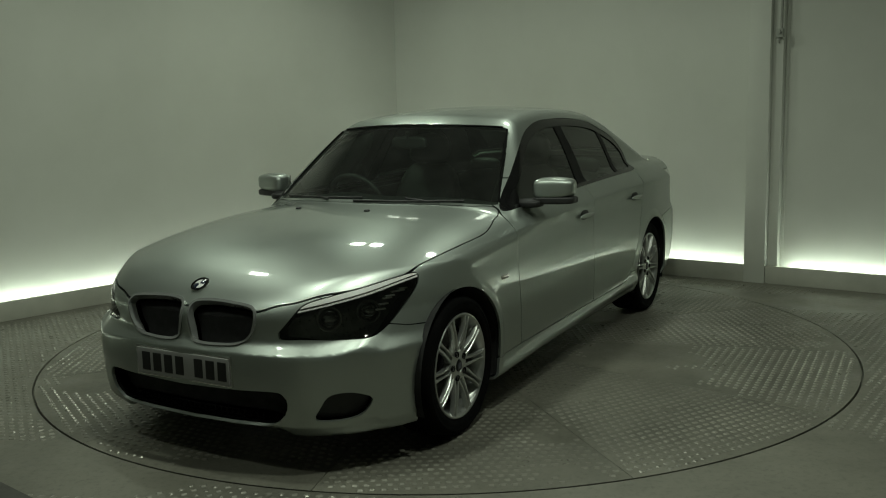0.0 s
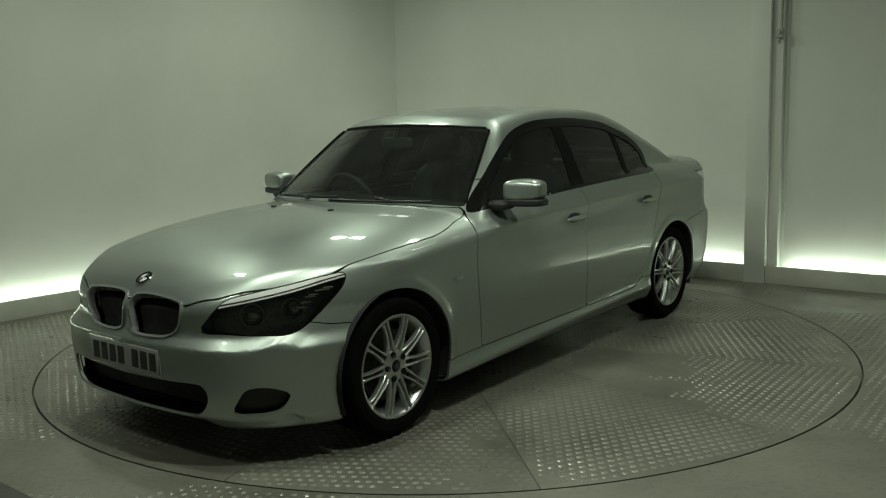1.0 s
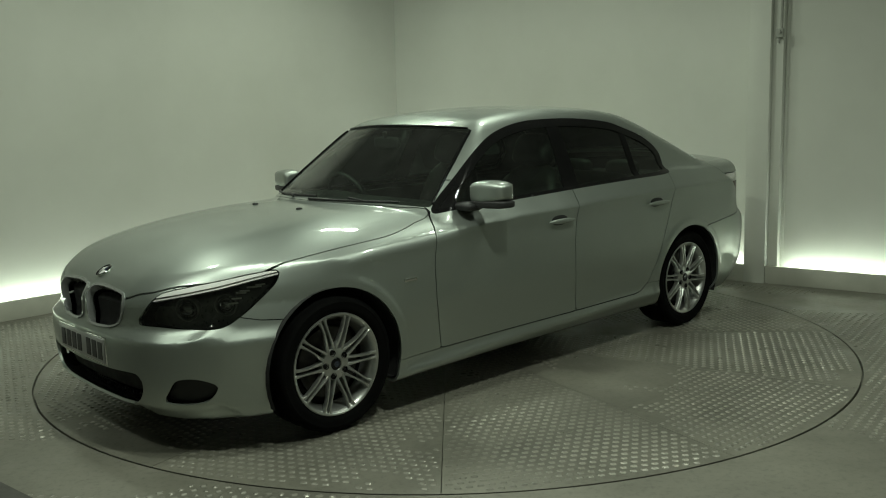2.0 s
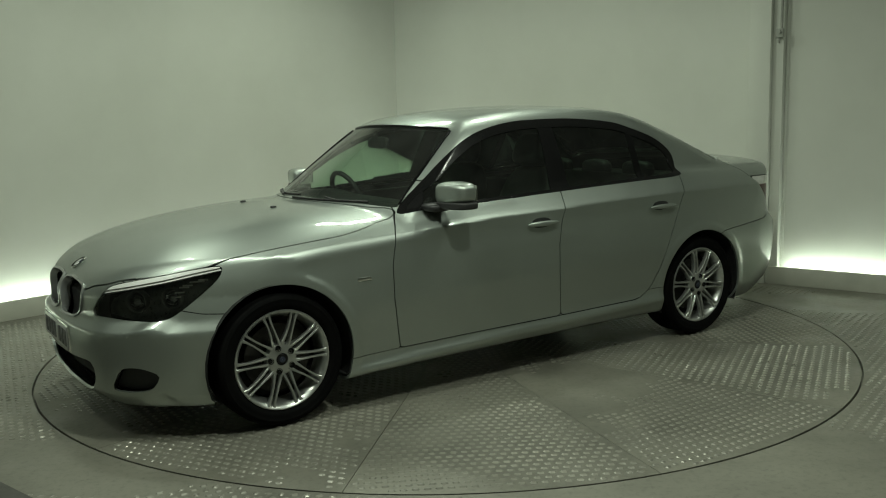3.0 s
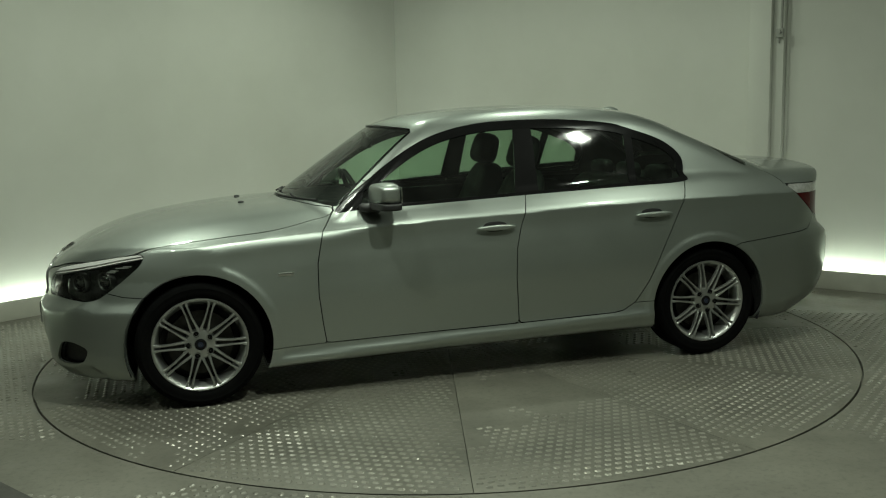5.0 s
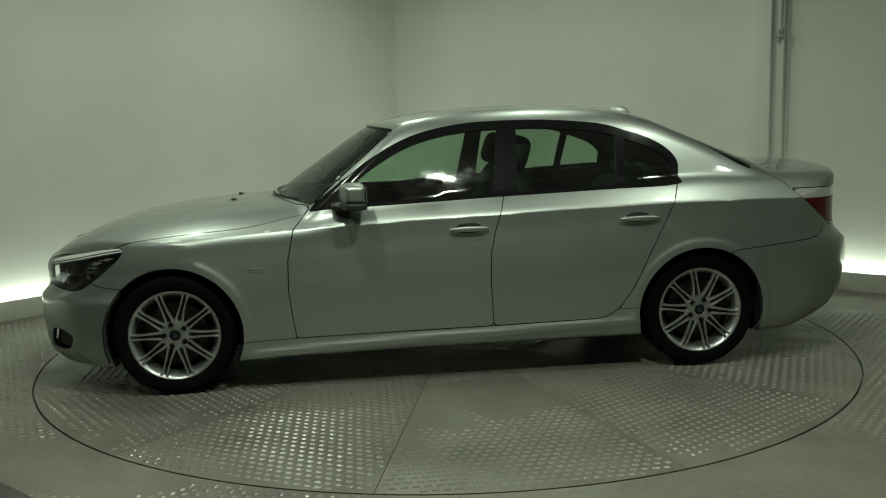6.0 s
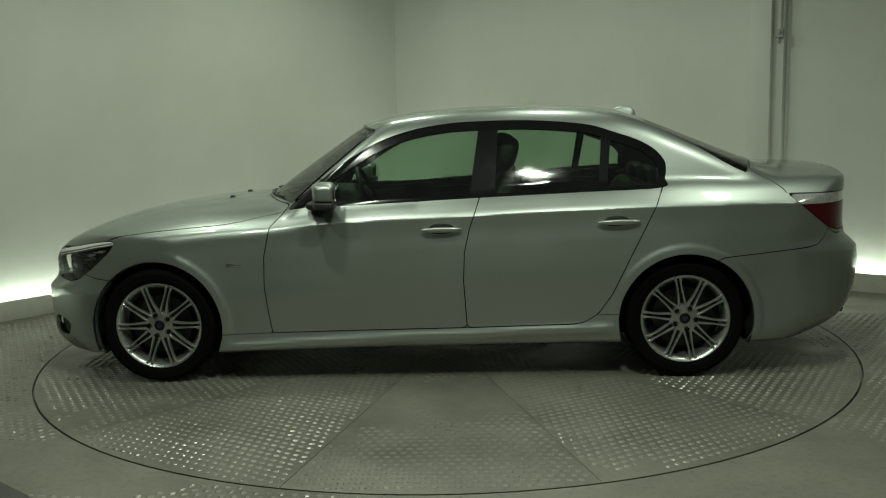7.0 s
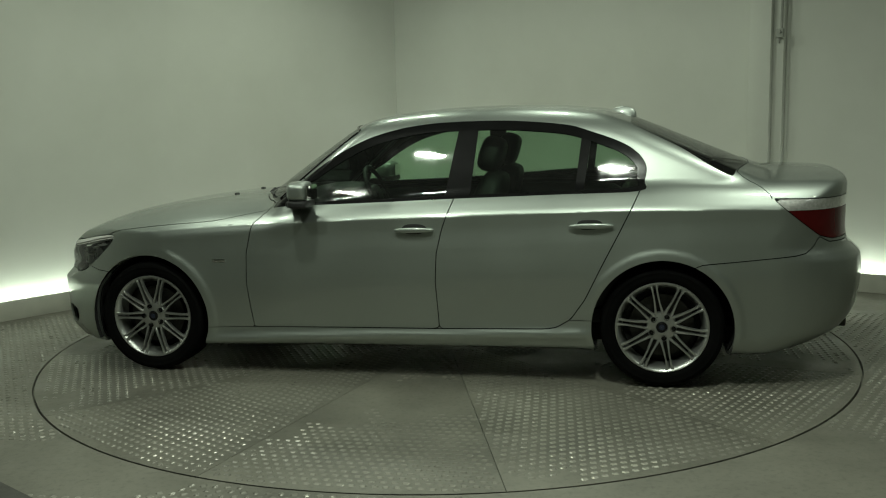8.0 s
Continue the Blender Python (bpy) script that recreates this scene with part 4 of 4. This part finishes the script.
for hx, _ in HUBS:
    for s in (1, -1):
        wheel(hx, s, (0.5 if s > 0 else 14.0) if hx > 0 else (173.0 if s > 0 else 22.0))
        # wheel housing liner and axle stub
        vs, fs, n = [], [], 24
        for i in range(n + 1):
            a = math.pi * (-0.12 + 1.24 * i / n)
            for yy, rr in ((0.90, ARCH_R + 0.006), (0.60, ARCH_R + 0.012), (0.55, 0.05)):
                vs.append((hx + rr * math.cos(a), s * yy, HUBS[0][1] + rr * math.sin(a)))
        for i in range(n):
            for j in range(2):
                a, b = i * 3 + j, (i + 1) * 3 + j
                fs.append((a, b, b + 1, a + 1))
        mesh_ob("wheel_housing", [(x, (abs(y) - 0.012) * s if abs(y) > 0.8 else y, z) for x, y, z in vs], fs, CAVITY, car, True, "black wheel housing")
    part("axle", cyl_bm(0.05, 1.3, 16, pose(hx, 0, 0.32, 90)), CAVITY, car)
part("underbody", box_bm((-2.0, -0.70, 0.20), (1.80, 0.70, 0.30), 0.02), CAVITY, car, "black underbody")

# ---- door mirrors ----


def blob(lo, hi, power=3.0, n=14, shape=None):
    """A rounded box, with an optional reshaping of its unit coordinates."""
    bm = bmesh.new()
    bmesh.ops.create_cube(bm, size=2)
    bmesh.ops.subdivide_edges(bm, edges=bm.edges[:], cuts=n, use_grid_fill=True)
    for v in bm.verts:
        c = np.array(v.co)
        L = (np.abs(c) ** power).sum() ** (1 / power)
        c = c / L
        if shape:
            c = np.array(shape(*c))
        v.co = Vector([lo[i] + (c[i] + 1) / 2 * (hi[i] - lo[i]) for i in range(3)])
    return bm


def mirror_shape(x, y, z):
    taper = 1 - 0.20 * max(y, 0)
    bow = 0.30 * max(x, 0)
    return x * taper + (-0.22 * y), y, z * (taper - bow * 0.4) + 0.06 * y


for s in (1, -1):
    fd = DOORS[s][0]
    sm = Matrix.Diagonal((1, s, 1, 1))
    bm = blob((0.418, 0.845, 0.985), (0.548, 1.055, 1.105), 4.6, 12, mirror_shape)
    bm.transform(sm)
    hs = part("mirror_housing", bm, PAINT, fd, "silver door mirror housing")
    bm = blob((0.412, 0.840, 0.962), (0.545, 1.060, 1.004), 5.0, 10, lambda x, y, z: (x * (1 - 0.18 * max(y, 0)) - 0.22 * y, y, z + 0.05 * y))
    bm.transform(sm)
    part("mirror_base", bm, BLACK_PLASTIC, fd, "black lower mirror casing")
    bm = blob((0.47, 0.76, 0.945), (0.60, 0.90, 0.992), 3.0, 8)
    bm.transform(sm)
    part("mirror_arm", bm, BLACK_PLASTIC, fd, "black mirror arm")
    bm = box_bm((0.408, 0.87, 1.005), (0.415, 1.03, 1.085), 0.003)
    bm.transform(sm)
    part("mirror_glass", bm, CHROME, fd, "mirror glass", angle=30)
    # handles: a black blob for the shade in the silver bowl, behind a bar
    for hx0, hx1, hz, dr in ((-0.247, -0.028, 0.831, DOORS[s][0]), (-1.195, -0.968, 0.856, DOORS[s][1])):
        cx = (hx0 + hx1) / 2
        sy = float(HALF(cx)) - 0.022
        bm = blob((cx - 0.080, sy - 0.012, hz - 0.036), (cx + 0.080, sy + 0.004, hz + 0.036), 2.4, 8)
        bm.transform(sm)
        part("handle_bowl_shade", bm, BLACK_PLASTIC, dr, "black blob for the shade in the silver handle bowl")
        bm = blob((hx0, sy + 0.010, hz - 0.015), (hx1, sy + 0.036, hz + 0.015), 2.6, 10, lambda x, y, z: (x, y - 0.35 * x * x, z * (1 - 0.25 * x * x) + 0.18 * x * -1 * 0.4))
        bm.transform(sm)
        part("door_handle", bm, PAINT, dr, "silver pull handle")
    # side repeater badge on the wing
    bm = box_bm((0.962, 0.893, 0.646), (1.042, 0.901, 0.664), 0.004)
    bm.transform(sm)
    part("side_badge", bm, CHROME, DOORS[s][2], "small chrome side repeater", angle=30)

# ---- plate, emblem, small fittings ----
plate = part("number_plate", box_bm((2.262, -0.26, 0.374), (2.272, 0.26, 0.486), 0.003), PLATE, car, "white number plate with black bars", angle=30)
for k in range(7):
    y = 0.251 - k * 0.0645 - (0.042 if k > 2 else 0)
    part("plate_bar", box_bm((2.270, y - 0.050, 0.390), (2.2745, y - 0.004, 0.470), 0.002), INK, plate, "plain black bar", smooth=False)
part("plate_frame", join_bm(box_bm((2.250, -0.268, 0.366), (2.266, 0.268, 0.375), 0.003), box_bm((2.250, -0.268, 0.485), (2.268, 0.268, 0.494), 0.003), box_bm((2.25, -0.268, 0.37), (2.266, -0.259, 0.49), 0.003), box_bm((2.25, 0.259, 0.37), (2.266, 0.268, 0.49), 0.003)), CHROME, plate, "bright plate frame")
rear_plate = part("number_plate", box_bm((-2.453, -0.26, 0.80), (-2.437, 0.26, 0.91), 0.003), PLATE, car, "rear number plate", angle=30)


def disc_on_body(x, y, r, material, name, parent, lift, h=0.006, seg=32, r0=0.0, a0=0.0, a1=360.0):
    p = body_settle(np.array([[x, y, 0.75 if x > 2 else 0.97]]), 12)
    n = body_normal(p)[0]
    vs, fs = [], []
    k = seg
    for i in range(k + 1):
        a = radians(a0 + (a1 - a0) * i / k)
        for rr, hh in ((max(r0, 0.0005), h), (r * 0.92, h), (r, h * 0.6), (r, -0.006)):
            vs.append((rr * math.cos(a), rr * math.sin(a), hh))
    for i in range(k):
        for j in range(3):
            a, b = i * 4 + j, (i + 1) * 4 + j
            fs.append((a, a + 1, b + 1, b))
    o = mesh_ob(name, vs, fs, material, parent, True, angle=40)
    o.matrix_basis = Matrix.Translation(Vector(p[0] + n * lift)) @ Vector(n).to_track_quat("Z", "Y").to_matrix().to_4x4()
    return o


emb = disc_on_body(2.134, 0.0, 0.042, BLACK_TRIM, "emblem", car, 0.001, 0.006)
tagged(emb, "round black emblem with blue and white quarters")
for k in range(4):
    disc_on_body(2.134, 0.0, 0.027, (BLUE, WHITE_ENAMEL)[k % 2], "emblem_quarter", car, 0.0045, 0.004, 8, 0, k * 90, k * 90 + 90)
disc_on_body(2.134, 0.0, 0.043, CHROME, "emblem_ring", car, 0.001, 0.0075, 32, 0.040)
for s in (1, -1):
    p = body_settle(np.array([[1.17, 0.216 * s, 0.97]]), 10)[0]
    part("washer_jet", blob((p[0] - 0.016, p[1] - 0.013, p[2] - 0.004), (p[0] + 0.018, p[1] + 0.013, p[2] + 0.010), 2.5, 5), BLACK_PLASTIC, car, "black washer jet")
bm = blob((-1.315, -0.026, 1.35), (-1.135, 0.026, 1.468), 2.3, 12, lambda x, y, z: (x, y * (1 - 0.45 * max(z, 0)), (z if z < 0 else z * (0.55 + 0.45 * math.cos(max(0.0, (x + 0.2)) * 1.4)))))
part("roof_aerial", bm, PAINT, car, "silver roof aerial fin")
# cowl and wipers
vs, fs = [], []
for i in range(41):
    y = -0.74 + i * 1.48 / 40
    xr = 0.965 - 0.52 * y * y * 0.92
    vs += [(xr + 0.012, y, 0.957 - 0.05 * y * y), (xr - 0.03, y, 0.966 - 0.05 * y * y), (xr - 0.12, y, 1.0 - 0.05 * y * y)]
for i in range(40):
    for j in range(2):
        a, b = i * 3 + j, (i + 1) * 3 + j
        fs.append((a, b, b + 1, a + 1))
mesh_ob("scuttle_panel", vs, fs, BLACK_PLASTIC, car, True, "black scuttle panel")


def tube(points, r, material, name, parent, label="", seg=8):
    c = bpy.data.curves.new(name, "CURVE")
    c.dimensions, c.bevel_depth, c.bevel_resolution, c.use_fill_caps = "3D", r, 2, True
    sp = c.splines.new("POLY")
    sp.points.add(len(points) - 1)
    for q, pt in zip(sp.points, points):
        q.co = (*pt, 1)
    tmp = bpy.data.objects.new("tmp", c)
    scene.collection.objects.link(tmp)
    me = bpy.data.meshes.new_from_object(tmp.evaluated_get(bpy.context.evaluated_depsgraph_get()))
    bpy.data.objects.remove(tmp)
    me.materials.clear()
    me.materials.append(material)
    me.shade_smooth()
    o = new(name, me)
    o.parent = parent
    if label:
        tagged(o, label)
    return o


def on_screen(y, z, lift=0.012):
    p = body_settle(np.array([[float(SCREEN(z)) - 0.52 * y * y, y, z]]), 8)
    return tuple((p + body_normal(p) * lift)[0])


for y0, y1, za, zb in ((-0.62, 0.02, 0.992, 1.008), (-0.02, 0.56, 0.990, 0.992)):
    tube([on_screen(y0 + (y1 - y0) * k / 8, za + (zb - za) * k / 8, 0.006) for k in range(9)], 0.006, BLACK_PLASTIC, "wiper_blade", car, "black wiper blade")
    tube([on_screen((y0 + y1) / 2 + 0.1 - 0.02 * k, 0.990 + 0.003 * k, 0.010) for k in range(6)], 0.006, BLACK_PLASTIC, "wiper_arm", car, "black wiper arm")
# screen edge seals
tube([on_screen(0.54 - 1.08 * k / 24, 1.364 + 0.022 * (1 - (abs(k - 12) / 12) ** 2), 0.001) for k in range(25)], 0.006, BLACK_TRIM, "screen_seal", car, "black screen seal")
for s in (1, -1):
    tube([on_screen(s * (0.715 - 0.15 * k / 12), 0.985 + (1.352 - 0.985) * k / 12, 0.001) for k in range(13)], 0.006, BLACK_TRIM, "screen_seal", car, "black screen seal")
for s in (1, -1):
    part("exhaust_tip", cyl_bm(0.036, 0.14, 24, pose(-2.345, s * 0.50, 0.30, 0, 90)), BRAKE, car, "dark steel exhaust tip")

# ---- interior ----
part("cabin_floor", box_bm((-1.4, -0.72, 0.30), (0.9, 0.72, 0.38), 0.02), LEATHER, car, "dark cabin floor")
part("dashboard", blob((0.42, -0.72, 0.62), (0.90, 0.72, 0.985), 5, 16, lambda x, y, z: (x, y, z - 0.18 * max(x, 0) + (0.1 * math.exp(-((y + 0.5) / 0.25) ** 2) if z > 0 else 0))), LEATHER, car, "black dashboard")
dz = part("centre_console", blob((-0.5, -0.12, 0.36), (0.5, 0.12, 0.66), 5, 8), LEATHER, car, "black centre console")
for s in (1, -1):
    part("door_lining", blob((-1.25, s * 0.745 - 0.05, 0.36), (0.70, s * 0.745 + 0.03, 0.945), 8, 10, lambda x, y, z: (x, y - s * 0.3 * max(z, 0), z - 0.10 * x)), LEATHER, car, "black door lining")


def front_seat(y):
    st = part("front_seat", blob((-0.42, y - 0.25, 0.36), (0.14, y + 0.25, 0.60), 4, 10, lambda x, yy, z: (x, yy, z + 0.15 * x)), LEATHER, car, "black leather front seat")
    bm = blob((-0.11, y - 0.245, -0.02), (0.07, y + 0.245, 0.66), 3.6, 12, lambda x, yy, z: (x + 0.12 * yy * yy, yy * (1 - 0.16 * max(z, 0)), z))
    bm.transform(Matrix.Translation((-0.295, 0, 0.50)) @ pose(0, 0, 0, 0, -20, 0))
    part("backrest", bm, LEATHER, st)
    bm = blob((-0.055, y - 0.14, 0.635), (0.085, y + 0.14, 0.84), 3.4, 10, lambda x, yy, z: (x, yy * (1 - 0.12 * z), z))
    bm.transform(Matrix.Translation((-0.295, 0, 0.50)) @ pose(0, 0, 0, 0, -17, 0))
    part("headrest", bm, LEATHER, st)
    for d in (-0.05, 0.05):
        bm = cyl_bm(0.007, 0.10, 8, pose(0, y + d, 0.64))
        bm.transform(Matrix.Translation((-0.295, 0, 0.50)) @ pose(0, 0, 0, 0, -18, 0))
        part("headrest_post", bm, CHROME, st)


front_seat(0.37)
front_seat(-0.37)
bench = part("rear_seat", blob((-1.15, -0.66, 0.36), (-0.62, 0.66, 0.62), 5, 12), LEATHER, car, "black leather rear bench")
bm = blob((-0.09, -0.66, 0.0), (0.09, 0.66, 0.56), 4.5, 14)
bm.transform(Matrix.Translation((-1.12, 0, 0.50)) @ pose(0, 0, 0, 0, -24, 0))
part("backrest", bm, LEATHER, bench)
for y in (-0.40, 0.0, 0.40):
    part("headrest", blob((-1.43, y - 0.13, 0.985), (-1.33, y + 0.13, 1.105), 3, 8), LEATHER, bench)
part("parcel_shelf", box_bm((-1.9, -0.62, 0.985), (-1.32, 0.62, 1.0), 0.005), LEATHER, car, "black parcel shelf")
# steering wheel on the right-hand side
vs, fs = [], []
for i in range(40):
    a = 2 * math.pi * i / 40
    for j in range(8):
        b = 2 * math.pi * j / 8
        r = 0.185 + 0.016 * math.cos(b)
        vs.append((0.016 * math.sin(b), r * math.cos(a), r * math.sin(a)))
for i in range(40):
    for j in range(8):
        fs.append((i * 8 + j, ((i + 1) % 40) * 8 + j, ((i + 1) % 40) * 8 + (j + 1) % 8, i * 8 + (j + 1) % 8))
sw = mesh_ob("steering_wheel", vs, fs, LEATHER, car, True, "black leather steering wheel")
sw.matrix_basis = pose(0.40, -0.37, 0.925, 0, 24, 0)
part("hub", blob((-0.01, -0.075, -0.065), (0.05, 0.075, 0.065), 3, 6), LEATHER, sw)
for a in (0, 180, 270):
    part("spoke", box_bm((0.0, 0.06, -0.02), (0.014, 0.18, 0.02), 0.004, pose(0, 0, 0, a)), LEATHER, sw)
part("steering_column", cyl_bm(0.04, 0.3, 16, pose(0.54, -0.37, 0.86, 0, 66)), LEATHER, car)
rm = part("rear_view_mirror", blob((0.37, -0.115, 1.25), (0.405, 0.115, 1.32), 4, 8), BLACK_PLASTIC, car, "black interior mirror")
part("mirror_stem", cyl_bm(0.012, 0.05, 12, pose(0.40, 0, 1.325, 0, 20)), BLACK_PLASTIC, rm)


def motions():
    rows_table, rows_car = [], []
    for i in range(17):
        t = i * 0.5
        a = heading(t)
        ca, sa = math.cos(radians(a)), math.sin(radians(a))
        rows_table.append((t, pose(0, 0, 0, 0, 0, a)))
        rows_car.append((t, pose(CAR_X * ca - CAR_Y * sa, CAR_X * sa + CAR_Y * ca, 0.004, 0, 0, a)))
    walk(table, rows_table)
    walk(car, rows_car)


motions()
